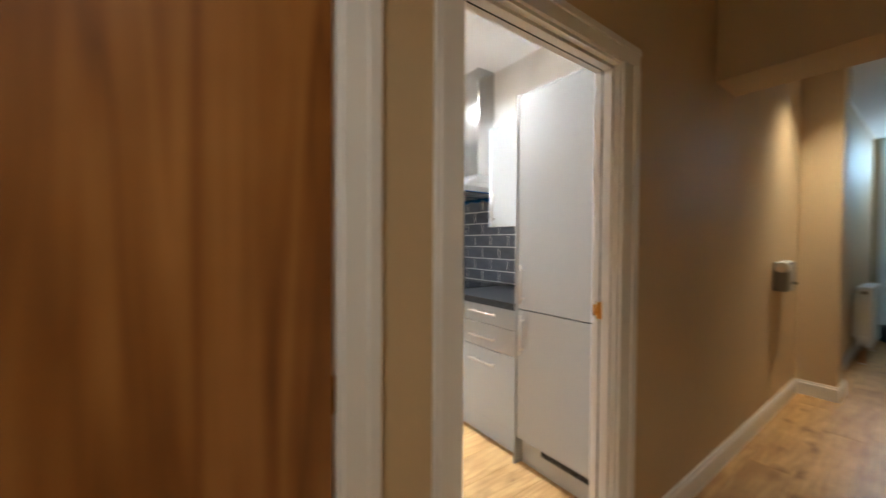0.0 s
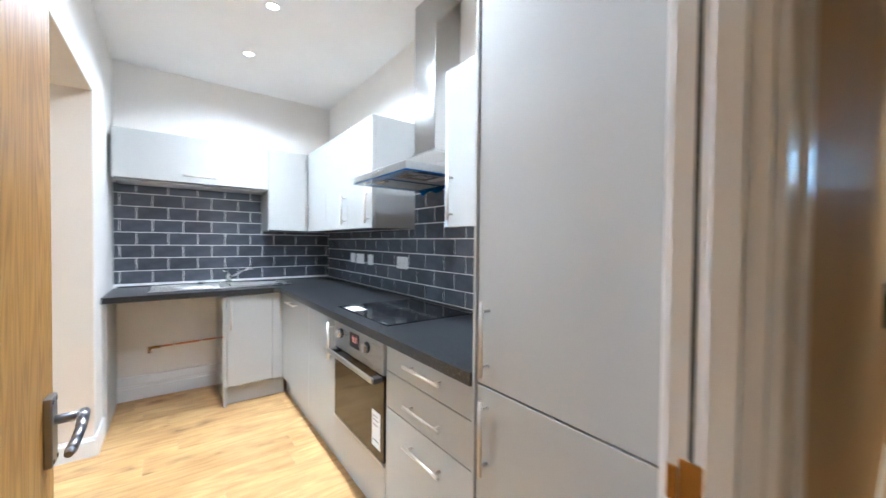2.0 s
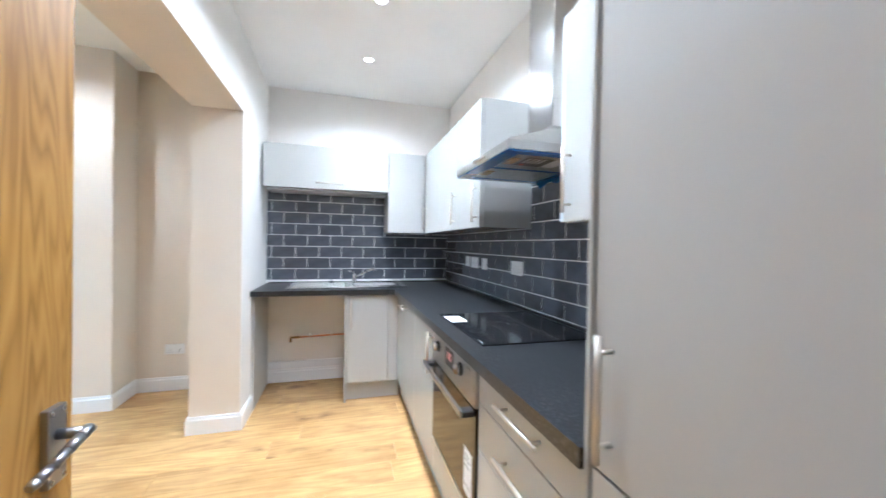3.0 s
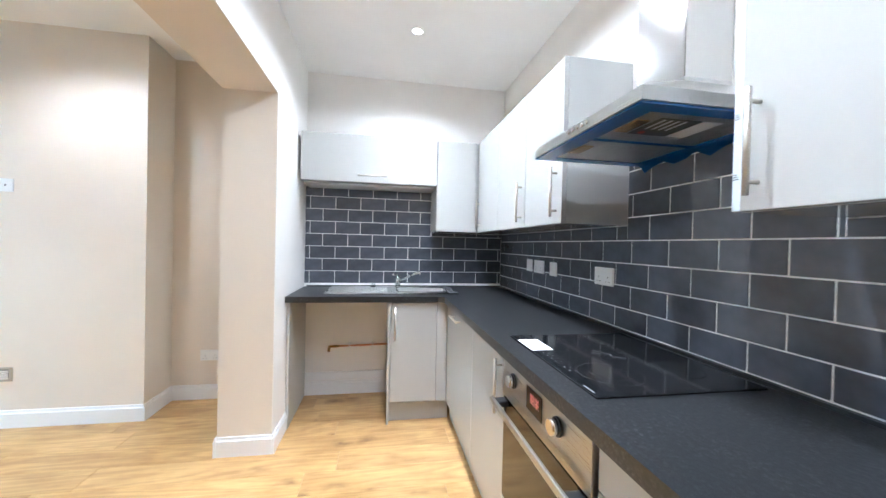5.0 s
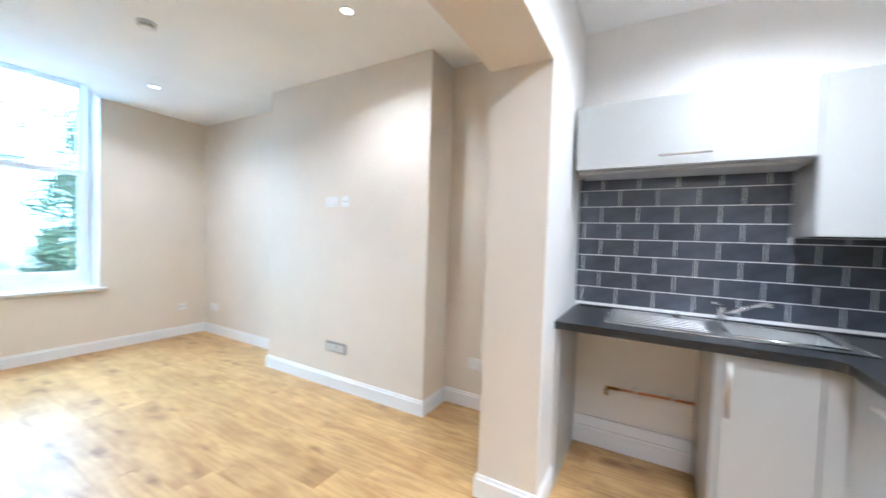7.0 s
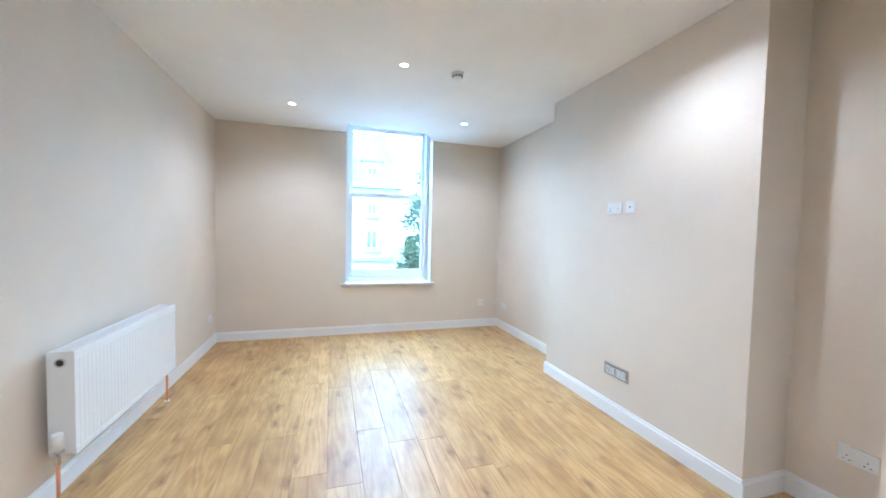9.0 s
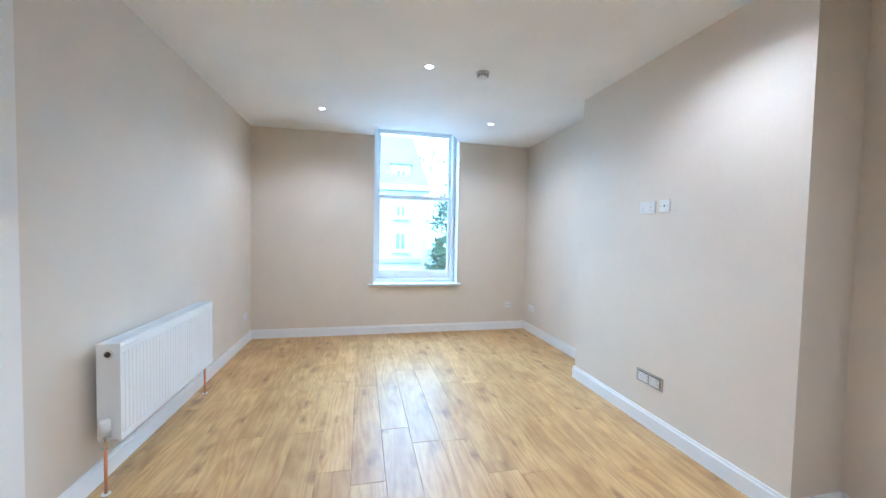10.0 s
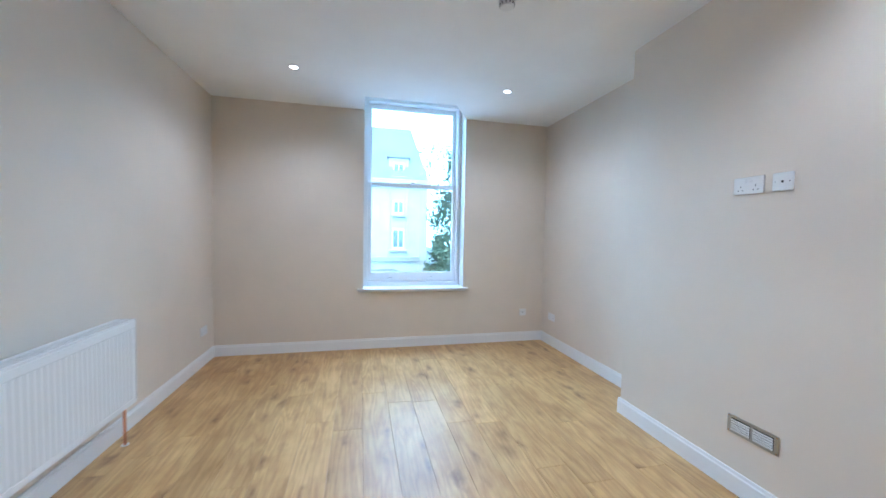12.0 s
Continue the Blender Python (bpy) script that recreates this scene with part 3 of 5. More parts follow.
for a, b2 in (((3.55, 3.98), (3.585, 3.93)), ((3.585, 3.93), (3.575, 3.90)), ((3.575, 3.90), (3.61, 3.885)), ((3.53, 3.955), (3.555, 3.94))):
    tube(scuff, [(*a, 0.9166), (*b2, 0.9166)], 0.003, 6)
part("cable_clip", scuff, M_BLACK, hob, "dark scuff mark on the glass")


# wall units
def wall_unit(name, y0, y1, z0, z1, handle_y, label):
    u = thing(name, (3.72, (y0 + y1) / 2, z0), label, "wall cabinet", "wall units")
    panel("carcass", u, (3.582, y0 + 0.0005, z0), (XE - 0.001, y1 - 0.0005, z1))
    dd = panel("door", u, (3.560, y0 + 0.001, z0 + 0.001), (3.5805, y1 - 0.001, z1 - 0.001))
    bar_handle(dd, (3.560, handle_y, z0 + 0.03), (3.560, handle_y, z0 + 0.25), (-1, 0, 0))
    return u


near = wall_unit("wall_cabinet", 2.9585, 3.490, 1.365, 2.08, 3.437, "grey gloss wall cabinet beside the tall unit")
film = part("film_strip", bx(3.562, 3.4905, 1.368, 3.60, 3.4925, 2.075), M_PAPER, near, "loose white protective film")
part("film_edge", bx(3.5588, 3.4720, 1.368, 3.5597, 3.4900, 2.075), M_FILM, near, "clear bluish protective film folded over the edge")
for z in (1.435, 1.565):
    mk = bmesh.new()
    for k, w in ((0, 0.013), (1, 0.010), (2, 0.006)):
        box(mk, 3.5580, 3.483 - w / 2, z + 0.005 * k, 3.5586, 3.483 + w / 2, z + 0.002 + 0.005 * k)
    part("film_print", mk, M_BLACK, near, "dark printed mark on the film")
wall_unit("wall_cabinet", 4.250, 4.650, 1.385, 2.10, 4.298, "grey gloss wall cabinet beside the hood")
wall_unit("wall_cabinet", 4.652, 5.10, 1.385, 2.10, 4.700, "grey gloss wall cabinet over the worktop")
corner = thing("corner_wall_cabinet", (3.6, 5.7, 1.385), "grey gloss corner wall cabinet with two doors", "wall cabinet", "wall units")
cb = bmesh.new()
prism(cb, [(3.582, 5.1025), (XE - 0.001, 5.1025), (XE - 0.001, YK - 0.001), (3.228, YK - 0.001), (3.228, 5.642), (3.582, 5.642)], 1.385, 2.10)
part("carcass", cb, M_UNIT, corner)
d = panel("door", corner, (3.560, 5.103, 1.386), (3.5805, 5.604, 2.099))
bar_handle(d, (3.560, 5.548, 1.415), (3.560, 5.548, 1.635), (-1, 0, 0))
panel("door", corner, (3.229, 5.620, 1.386), (3.545, 5.6405, 2.099))
flip = thing("flip_up_cabinet", (2.72, 5.78, 1.73), "grey gloss flip-up wall cabinet over the sink", "wall cabinet", "wall units")
panel("carcass", flip, (2.206, 5.642, 1.742), (3.226, YK - 0.001, 2.10))
d = panel("door", flip, (2.207, 5.620, 1.743), (3.225, 5.6405, 2.099))
bar_handle(d, (2.618, 5.620, 1.790), (2.838, 5.620, 1.790), (0, -1, 0))
part("light_pelmet", bx(2.215, 5.70, 1.728, 3.222, 5.93, 1.7415), M_CARCASS, flip)

# cooker hood
hood = thing("cooker_hood", (3.64, 3.875, 1.63), "brushed steel chimney cooker hood with blue film", "cooker hood")
HX0, HY0, HY1, HZ = 3.400, 3.578, 4.178, 1.635
CX0, CY0, CY1, CZ = 3.708, 3.787, 3.998, 1.800
can = bmesh.new()
rings = []
for x, y0, y1, z in ((HX0, HY0, HY1, HZ), (HX0, HY0, HY1, HZ + 0.034), (HX0 + 0.012, HY0 + 0.012, HY1 - 0.012, HZ + 0.042), (CX0 - 0.07, CY0 - 0.06, CY1 + 0.06, CZ - 0.032), (CX0 - 0.006, CY0 - 0.006, CY1 + 0.006, CZ), (CX0 - 0.006, CY0 - 0.006, CY1 + 0.006, CZ + 0.012)):
    rings.append([can.verts.new(p) for p in ((x, y0, z), (XE - 0.009, y0, z), (XE - 0.009, y1, z), (x, y1, z))])
for lo_r, hi_r in zip(rings, rings[1:]):
    for i in range(4):
        can.faces.new((lo_r[i], lo_r[(i + 1) % 4], hi_r[(i + 1) % 4], hi_r[i]))
can.faces.new(rings[0])
can.faces.new(rings[-1])
canopy = part("canopy", can, M_STEELH, hood)
part("chimney", bx(CX0, CY0, CZ + 0.0125, XE - 0.001, CY1, CEIL - 0.001, r=0.003), M_STEEL, hood)
fr = bmesh.new()
Z1 = HZ - 0.001
for a in ((HX0 + 0.004, HY0 + 0.004, HX0 + 0.065, HY1 - 0.004), (XE - 0.06, HY0 + 0.004, XE - 0.012, HY1 - 0.004), (HX0 + 0.065, HY0 + 0.004, XE - 0.06, HY0 + 0.05), (HX0 + 0.065, HY1 - 0.05, XE - 0.06, HY1 - 0.004), (HX0 + 0.065, 3.870, XE - 0.06, 3.886)):
    box(fr, a[0], a[1], Z1 - 0.006, a[2], a[3], Z1)
part("underside_frame", fr, M_BLUEFILM, canopy, "glossy blue protective film")
for y0, y1 in ((HY0 + 0.0505, 3.8695), (3.8865, HY1 - 0.0505)):
    fl = part("grease_filter", bx(HX0 + 0.066, y0, Z1 - 0.003, XE - 0.061, y1, Z1), M_STEELH, canopy, "aluminium mesh grease filter")
    part("filter_catch", bx(HX0 + 0.075, (y0 + y1) / 2 - 0.06, Z1 - 0.0065, HX0 + 0.115, (y0 + y1) / 2 + 0.04, Z1 - 0.0032, r=0.001), M_BRASS, canopy)
wl = part("warning_label", bx(3.53, 3.665, Z1 - 0.0042, 3.655, 3.80, Z1 - 0.0032), M_BLACK, canopy, "black and white warning label")
tx = bmesh.new()
for k in range(4):
    box(tx, 3.545 + 0.022 * k, 3.675, Z1 - 0.0048, 3.553 + 0.022 * k, 3.75, Z1 - 0.0043)
box(tx, 3.66, 3.665, Z1 - 0.0042, 3.72, 3.80, Z1 - 0.0032)
part("label_print", tx, M_PAPER, canopy)
rd = cy((3.56, 3.78, Z1 - 0.0050), (3.56, 3.78, Z1 - 0.0043), 0.010, 16)
part("label_mark", rd, mat("red_print", (0.5, 0.03, 0.03), 0.5), canopy)
for k in range(5):
    y = 3.80 + 0.026 * k
    part("button", cy((HX0 - 0.0005, y, HZ + 0.018), (HX0 - 0.009, y, HZ + 0.018), 0.0065, 14), M_CHROME, canopy)
rag = bmesh.new()
pts = [(XE - 0.012, HY0 + 0.02 + 0.05 * k, HZ - 0.008 - 0.012 * (k % 3) - 0.006 * (k % 2)) for k in range(12)]
lo_v = [rag.verts.new(p) for p in pts]
hi_v = [rag.verts.new((p[0] - 0.03, p[1], HZ - 0.0075)) for p in pts]
for i in range(len(pts) - 1):
    rag.faces.new((lo_v[i], lo_v[i + 1], hi_v[i + 1], hi_v[i]))
bmesh.ops.solidify(rag, geom=rag.faces[:], thickness=0.001)
part("loose_film", rag, M_BLUEFILM, canopy, "torn edge of blue film")


# sockets
def socket(name, centre, width, normal, label, kind="socket"):
    """A moulded wall plate; its front faces along normal, which is -x, +x, +y or -y."""
    s = thing(name, centre, label, "socket", "wall sockets")
    n = Vector(normal)
    along = Vector((-n.y, n.x, 0))
    m = Matrix.Translation(centre) @ Matrix((along, Vector((0, 0, 1)), n)).transposed().to_4x4()
    h = 0.086

    def local(nm, x0, y0, x1, y1, z0, z1, material, parent, r=0.0, lb=""):
        b = bx(x0, y0, z0, x1, y1, z1, r=r)
        b.transform(m)
        return part(nm, b, material, parent, lb)

    plate = local("plate", -width / 2, -h / 2, width / 2, h / 2, 0.0005, 0.010, M_PLASTIC, s, 0.003)
    gangs = [0] if width < 0.1 else [-0.036, 0.036]
    if kind == "socket":
        for g in gangs:
            for dx, dy, w, t in ((0, 0.0, 0.004, 0.008), (-0.011, -0.020, 0.007, 0.004), (0.011, -0.020, 0.007, 0.004)):
                local("pin_hole", g + dx - w / 2, dy - t / 2 - 0.004, g + dx + w / 2, dy + t / 2 - 0.004, 0.0101, 0.0106, M_BLACK, plate)
            local("switch", g * 0.35 - 0.006 if len(gangs) > 1 else -0.006, 0.014, g * 0.35 + 0.006 if len(gangs) > 1 else 0.006, 0.032, 0.0101, 0.0135, M_PLASTIC, plate, 0.001)
    elif kind == "aerial":
        for dx, rr in ((-0.03, 0.002), (0.0, 0.006), (0.03, 0.002)):
            b = cy((dx, 0, 0.0101), (dx, 0, 0.0108), rr, 14)
            b.transform(m)
            part("port", b, M_BLACK, plate)
    else:
        local("rocker", -0.006, -0.011, 0.006, 0.011, 0.0101, 0.0135, M_PLASTIC, plate, 0.001)
    return s


TX, TY = XE - 0.0085, YK - 0.0085
socket("switch", (TX, 5.285, 1.148), 0.086, (-1, 0, 0), "white switched spur plate on the tiles", "switch")
socket("double_socket", (TX, 5.125, 1.146), 0.146, (-1, 0, 0), "white double socket on the tiles")
socket("switch", (TX, 4.92, 1.144), 0.086, (-1, 0, 0), "white single switch plate on the tiles", "switch")
socket("double_socket", (TX, 4.40, 1.146), 0.146, (-1, 0, 0), "white double socket above the hob")

# copper pipe in the appliance gap
pipe = thing("water_pipe", (2.63, 5.9, 0.41), "copper water pipe with an isolating valve", "pipe")
part("pipe", tube(bmesh.new(), [(2.46, 5.90, 0.418), (2.86, 5.90, 0.428)], 0.0075, 12), M_COPPER, pipe)
part("valve", tube(bmesh.new(), [(2.395, 5.90, 0.416), (2.475, 5.90, 0.418)], 0.011, 12), M_BRASS, pipe)
part("elbow", tube(bmesh.new(), [(2.40, 5.90, 0.416), (2.40, 5.86, 0.413), (2.40, 5.86, 0.385)], 0.011, 12), M_BRASS, pipe)
for x in (2.56, 2.75):
    part("pipe_clip", bx(x - 0.006, 5.89, 0.408, x + 0.006, YK - 0.0005, 0.437, r=0.002), M_PLASTIC, pipe)
solid("backing_board", bx(2.202, 5.935, 0.1255, 2.861, YK - 0.0005, 0.19, r=0.002), M_TRIM, "white painted board behind the gap", "skirting", "structure")


# ---- doors ----
def lever(parent, x, z, face, side):
    """A lever handle on a long plate, on the face at y=face, lever pointing to the hinges."""
    s = side
    plate = part("plate", bx(x - 0.021, min(face, face + 0.012 * s), z - 0.065, x + 0.021, max(face, face + 0.012 * s), z + 0.065, r=0.002), M_SATIN, parent, "satin chrome lever handle plate")
    g = cy((x, face + 0.012 * s, z + 0.018), (x, face + 0.05 * s, z + 0.018), 0.009, 14)
    stations = ((0.008, 0.050, 0.019, 0.0095), (-0.020, 0.052, 0.017, 0.0090), (-0.050, 0.053, 0.011, 0.0080), (-0.080, 0.051, 0.003, 0.0075), (-0.104, 0.048, -0.004, 0.0085), (-0.114, 0.046, -0.007, 0.0060))
    for (xa, ya, za, ra), (xb, yb, zb, rb) in zip(stations, stations[1:]):
        cyl(g, (x + xa, face + ya * s, z + za), (x + xb, face + yb * s, z + zb), ra, 14, rb)
    part("lever", g, M_SATIN, plate)
    for dx in (-0.014, 0.014):
        for dz in (-0.056, 0.056):
            part("screw", cy((x + dx, face + 0.012 * s, z + dz), (x + dx, face + 0.0132 * s, z + dz), 0.004, 10), M_STEEL, plate)


def door_leaf(name, width, height, material, label, handle=True, handle_x=None, levers=(1, -1), middle=1.0):
    """A flush leaf with its hinge edge on x=0, built along +x; its faces look along y."""
    d = thing(name, (0, 0, 0), label, "door")
    part("leaf", bx(0.0, -0.022, 0.006, width, 0.022, height, r=0.0015, seg=1), material, d)
    if handle:
        for s in levers:
            lever(d, width - 0.055, 0.934, 0.022 * s, s)
    for z in (0.22, middle, height - 0.2):
        hg = cy((-0.004, -0.024, z - 0.05), (-0.004, -0.024, z + 0.05), 0.006, 10)
        part("hinge", hg, M_BRASS, d, "brass butt hinge")
    return d


def door_frame(name, x0, x1, h, y0, y1, group, arch_w=0.086, sides=(1, 1), stop_y=None, right_w=None, head_w=None):
    """Lining, stops and moulded architraves for an opening x0..x1 in a wall y0..y1."""
    f = thing(name, (x0, y0, 0), "white painted door lining and architrave", "door frame", kind="structure")
    t = 0.018
    for a, b in ((x0 + 0.0005, x0 + t), (x1 - t, x1 - 0.0005)):
        part("jamb", bx(a, y0 - 0.001, 0, b, y1 + 0.001, h - t, r=0.001, seg=1), M_TRIM, f)
    part("head", bx(x0 + 0.0005, y0 - 0.001, h - t, x1 - 0.0005, y1 + 0.001, h - 0.0005, r=0.001, seg=1), M_TRIM, f)
    sy = (y0 + y1) / 2 - 0.02 if stop_y is None else stop_y
    for a, b in ((x0 + t, x0 + t + 0.012), (x1 - t - 0.012, x1 - t)):
        part("stop", bx(a, sy, 0, b, sy + 0.03, h - t - 0.012, r=0.001, seg=1), M_TRIM, f)
    part("stop", bx(x0 + t, sy, h - t - 0.012, x1 - t, sy + 0.03, h - t, r=0.001, seg=1), M_TRIM, f)
    for side, on in ((-1, sides[0]), (1, sides[1])):
        if not on:
            continue
        face = y0 if side < 0 else y1

        def moulding(cx0, cx1, z0, z1, inner):
            """One architrave length: a flat, a step and a rounded outer bead."""
            bb = bmesh.new()
            vert = (z1 - z0) > (cx1 - cx0)
            for lo_f, hi_f, dep in ((0.0, 0.62, 0.013), (0.62, 0.86, 0.019), (0.86, 1.0, 0.016)):
                if vert:
                    u0, u1 = (cx0 + (cx1 - cx0) * lo_f, cx0 + (cx1 - cx0) * hi_f) if inner < 0 else (cx1 - (cx1 - cx0) * hi_f, cx1 - (cx1 - cx0) * lo_f)
                    box(bb, u0, min(face, face + side * dep), z0, u1, max(face, face + side * dep), z1, r=0.002)
                else:
                    box(bb, cx0, min(face, face + side * dep), z0 + (z1 - z0) * lo_f, cx1, max(face, face + side * dep), z0 + (z1 - z0) * hi_f, r=0.002)
            part("architrave", bb, M_TRIM, f)

        moulding(x0 + 0.008 - arch_w, x0 + 0.008, 0, h - 0.008, 1)
        moulding(x1 - 0.008, x1 - 0.008 + (right_w or arch_w), 0, h - 0.008, -1)
        moulding(x0 + 0.008 - arch_w, x1 - 0.008 + (right_w or arch_w), h - 0.0075, h - 0.0075 + (head_w or arch_w), 0)
    return f


fk = door_frame("door_frame_kitchen", DK0, DK1, DH, HY, PY, "", stop_y=2.285, right_w=0.12, head_w=0.075)
strike = bx(DK1 - 0.0195, 2.318, 0.958, DK1 - 0.0178, 2.345, 1.026, r=0.0005)
sp = part("strike_plate", strike, M_BRASS, fk, "brass strike plate")
part("strike_lip", bx(DK1 - 0.0225, 2.3455, 0.970, DK1 - 0.0178, 2.358, 1.014, r=0.001), M_BRASS, fk)
part("fire_seal", bx(DK1 - 0.0192, 2.3295, 0.0, DK1 - 0.0181, 2.3345, 0.957), M_BLACK, fk, "dark seal strip let into the lining")
part("fire_seal", bx(DK1 - 0.0192, 2.3295, 1.027, DK1 - 0.0181, 2.3345, DH - 0.0192), M_BLACK, fk, "dark seal strip let into the lining")
part("fire_seal", bx(DK0 + 0.020, 2.3295, DH - 0.0192, DK1 - 0.0195, 2.3345, DH - 0.0181), M_BLACK, fk, "dark seal strip let into the lining")
kd = door_leaf("kitchen_door", 0.80, 1.912, M_OAKDOOR, "oak veneer kitchen door standing open", levers=(-1,))
kd.matrix_world = pose(2.352, PY + 0.040, 0, 0, 0, 90.85)
fl = door_frame("door_frame_living", DL0, DL1, DH, HY, PY, "", arch_w=0.082, sides=(1, 0), stop_y=2.325)
ld = door_leaf("living_door", 0.776, 1.912, M_DARKDOOR, "closed reddish-brown veneer door in the hall", levers=(), middle=0.89)
ld.matrix_world = pose(DL1 - 0.022, 2.300, 0, 0, 0, 180)
kp = bx(DL1 - 0.0195, 2.275, 0.90, DL1 - 0.0185, 2.300, 0.98)
part("hinge_leaf", kp, M_BRASS, fl)


# ---- hall ----
box_t = thing("control_box", (5.35, HY, 1.0), "grey electrical enclosure with a white dial on the wall", "control box")
eb = part("enclosure", bx(5.20, 2.185, 0.915, 5.42, HY - 0.0005, 1.125, r=0.006), M_GREYBOX, box_t)
part("dial", cy((5.165, 2.215, 1.09), (5.199, 2.215, 1.09), 0.036, 24, 0.040), M_PLASTIC, box_t, "round white dial")
part("cover", bx(5.205, 2.178, 0.93, 5.33, 2.1845, 1.11, r=0.002), mat("pale_grey_cover", (0.45, 0.46, 0.46), 0.4), box_t)
part("switch_block", bx(5.425, 2.20, 0.96, 5.47, HY - 0.0005, 1.13, r=0.003), M_PLASTIC, box_t)
part("knob", cy((5.30, 2.1775, 0.975), (5.30, 2.155, 0.975), 0.010, 12), M_BLACK, box_t)


def flush_radiator(name, x0, x1, wall_y, z0, z1, side, label, valve_x):
    """A convector radiator on a wall at wall_y; side +1 faces +y."""
    s = side
    back, front = wall_y + 0.045 * s, wall_y + 0.150 * s
    r = thing(name, ((x0 + x1) / 2, wall_y, z0), label, "radiator")

    def yb(*a, **k):
        a = list(a)
        a[1], a[4] = min(a[1], a[4]), max(a[1], a[4])
        return bx(*a, **k)

    # fluted front: shallow vertical channels
    n = max(6, round((x1 - x0 - 0.06) / 0.0333))
    w = (x1 - x0 - 0.06) / n
    outline = [(x0 + 0.004, front - 0.020 * s), (x0 + 0.004, front - 0.003 * s), (x0 + 0.03, front)]
    for i in range(n):
        a = x0 + 0.03 + i * w
        outline += [(a + w * 0.70, front), (a + w * 0.78, front - 0.0022 * s), (a + w * 0.92, front - 0.0022 * s), (a + w, front)]
    outline += [(x1 - 0.004, front - 0.003 * s), (x1 - 0.004, front - 0.020 * s)]
    part("front_panel", prism(bmesh.new(), outline, z0 + 0.035, z1 - 0.055), M_RADIATOR, r, "white fluted radiator panel")
    part("top_rail", yb(x0 + 0.004, front - 0.020 * s, z1 - 0.0545, x1 - 0.004, front + 0.0005 * s, z1 - 0.012, r=0.003), M_RADIATOR, r)
    part("bottom_rail", yb(x0 + 0.004, front - 0.020 * s, z0, x1 - 0.004, front + 0.0005 * s, z0 + 0.0345, r=0.003), M_RADIATOR, r)
    part("back_panel", yb(x0 + 0.004, back, z0, x1 - 0.004, back + 0.018 * s, z1 - 0.012, r=0.003), M_RADIATOR, r)
    for a, b in ((x0, x0 + 0.0035), (x1 - 0.0035, x1)):
        part("side_panel", yb(a, back - 0.002 * s, z0 + 0.012, b, front + 0.001 * s, z1, r=0.001, seg=1), M_RADIATOR, r)
    g = bmesh.new()
    for i in range(int((x1 - x0) / 0.02)):
        a = x0 + 0.008 + i * 0.02
        box(g, a, min(back, front) + 0.016, z1 - 0.010, a + 0.013, max(back, front) - 0.016, z1 - 0.003)
    for yy in (back + 0.008 * s, front - 0.010 * s):
        box(g, x0 + 0.004, yy - 0.008, z1 - 0.0115, x1 - 0.004, yy + 0.008, z1 - 0.001)
    part("top_grille", g, M_RADIATOR, r, "white slotted top grille")
    out = 1 if valve_x > (x0 + x1) / 2 else -1
    yv = (back + front) / 2
    end = x1 if out > 0 else x0
    part("bleed_plug", cy((end, yv, z1 - 0.055), (end + 0.006 * out, yv, z1 - 0.055), 0.022, 20), M_CHROME, r)
    part("bleed_hole", cy((end + 0.006 * out, yv, z1 - 0.055), (end + 0.0068 * out, yv, z1 - 0.055), 0.015, 16), M_BLACK, r)
    # valves and tails
    vb = cy((end + 0.001 * out, yv, z0 + 0.03), (end + 0.032 * out, yv, z0 + 0.03), 0.010, 12)
    cyl(vb, (end + 0.032 * out, yv, z0 - 0.02), (end + 0.032 * out, yv, z0 + 0.055), 0.012, 14)
    part("valve_body", vb, M_CHROME, r)
    part("valve_head", cyl(bmesh.new(), (end + 0.032 * out, yv, z0 + 0.056), (end + 0.032 * out, yv, z0 + 0.13), 0.026, 18, 0.021), M_PLASTIC, r, "white thermostatic valve head")
    part("pipe", cy((end + 0.032 * out, yv, 0.001), (end + 0.032 * out, yv, z0 - 0.02), 0.0075, 12), M_COPPER, r, "bare copper tail pipe")
    other = (x0 + 0.03) if out > 0 else (x1 - 0.03)
    part("pipe", cy((other, yv, 0.001), (other, yv, z0), 0.0075, 12), M_COPPER, r, "bare copper tail pipe")
    for px in (other, end + 0.032 * out):
        part("pipe_collar", cy((px, yv, 0.0005), (px, yv, 0.006), 0.02, 18), M_PLASTIC, r)
    for bxk in (x0 + 0.15, x1 - 0.15):
        part("bracket", yb(bxk - 0.015, wall_y + 0.0005 * s, z0 + 0.08, bxk + 0.015, back - 0.0005 * s, z1 - 0.08), M_RADIATOR, r)
    return r


flush_radiator("hall_radiator", 7.55, 8.35, 2.12, 0.16, 0.80, -1, "white convector radiator in the hall", 7.5)

bag = thing("black_bag", (8.95, 1.72, 0), "black holdall lying by the front door", "bag")
bb = bmesh.new()
bmesh.ops.create_icosphere(bb, subdivisions=4, radius=1.0)
for v in bb.verts:
    k = 1 + 0.16 * noise.noise(v.co * 2.3) + 0.06 * noise.noise(v.co * 6.1)
    v.co = Vector((v.co.x * 0.20 * k, v.co.y * 0.30 * k, max(-0.12, v.co.z * 0.17 * k)))
bb.transform(Matrix.Translation((8.95, 1.72, 0.121)))
for f in bb.faces:
    f.smooth = True
part("sack", bb, M_BAG, bag)
part("strap", tube(bmesh.new(), [(8.80, 1.62, 0.20), (8.72, 1.55, 0.10), (8.70, 1.45, 0.012), (8.78, 1.32, 0.012)], 0.012, 8), M_BAG, bag)
mt = thing("doormat", (8.2, 1.63, 0), "dark grey ribbed doormat on the laminate", "doormat")
mb = bmesh.new()
box(mb, 7.60, 1.40, 0.0008, 8.95, 1.86, 0.006)
part("backing", mb, M_MAT, mt)
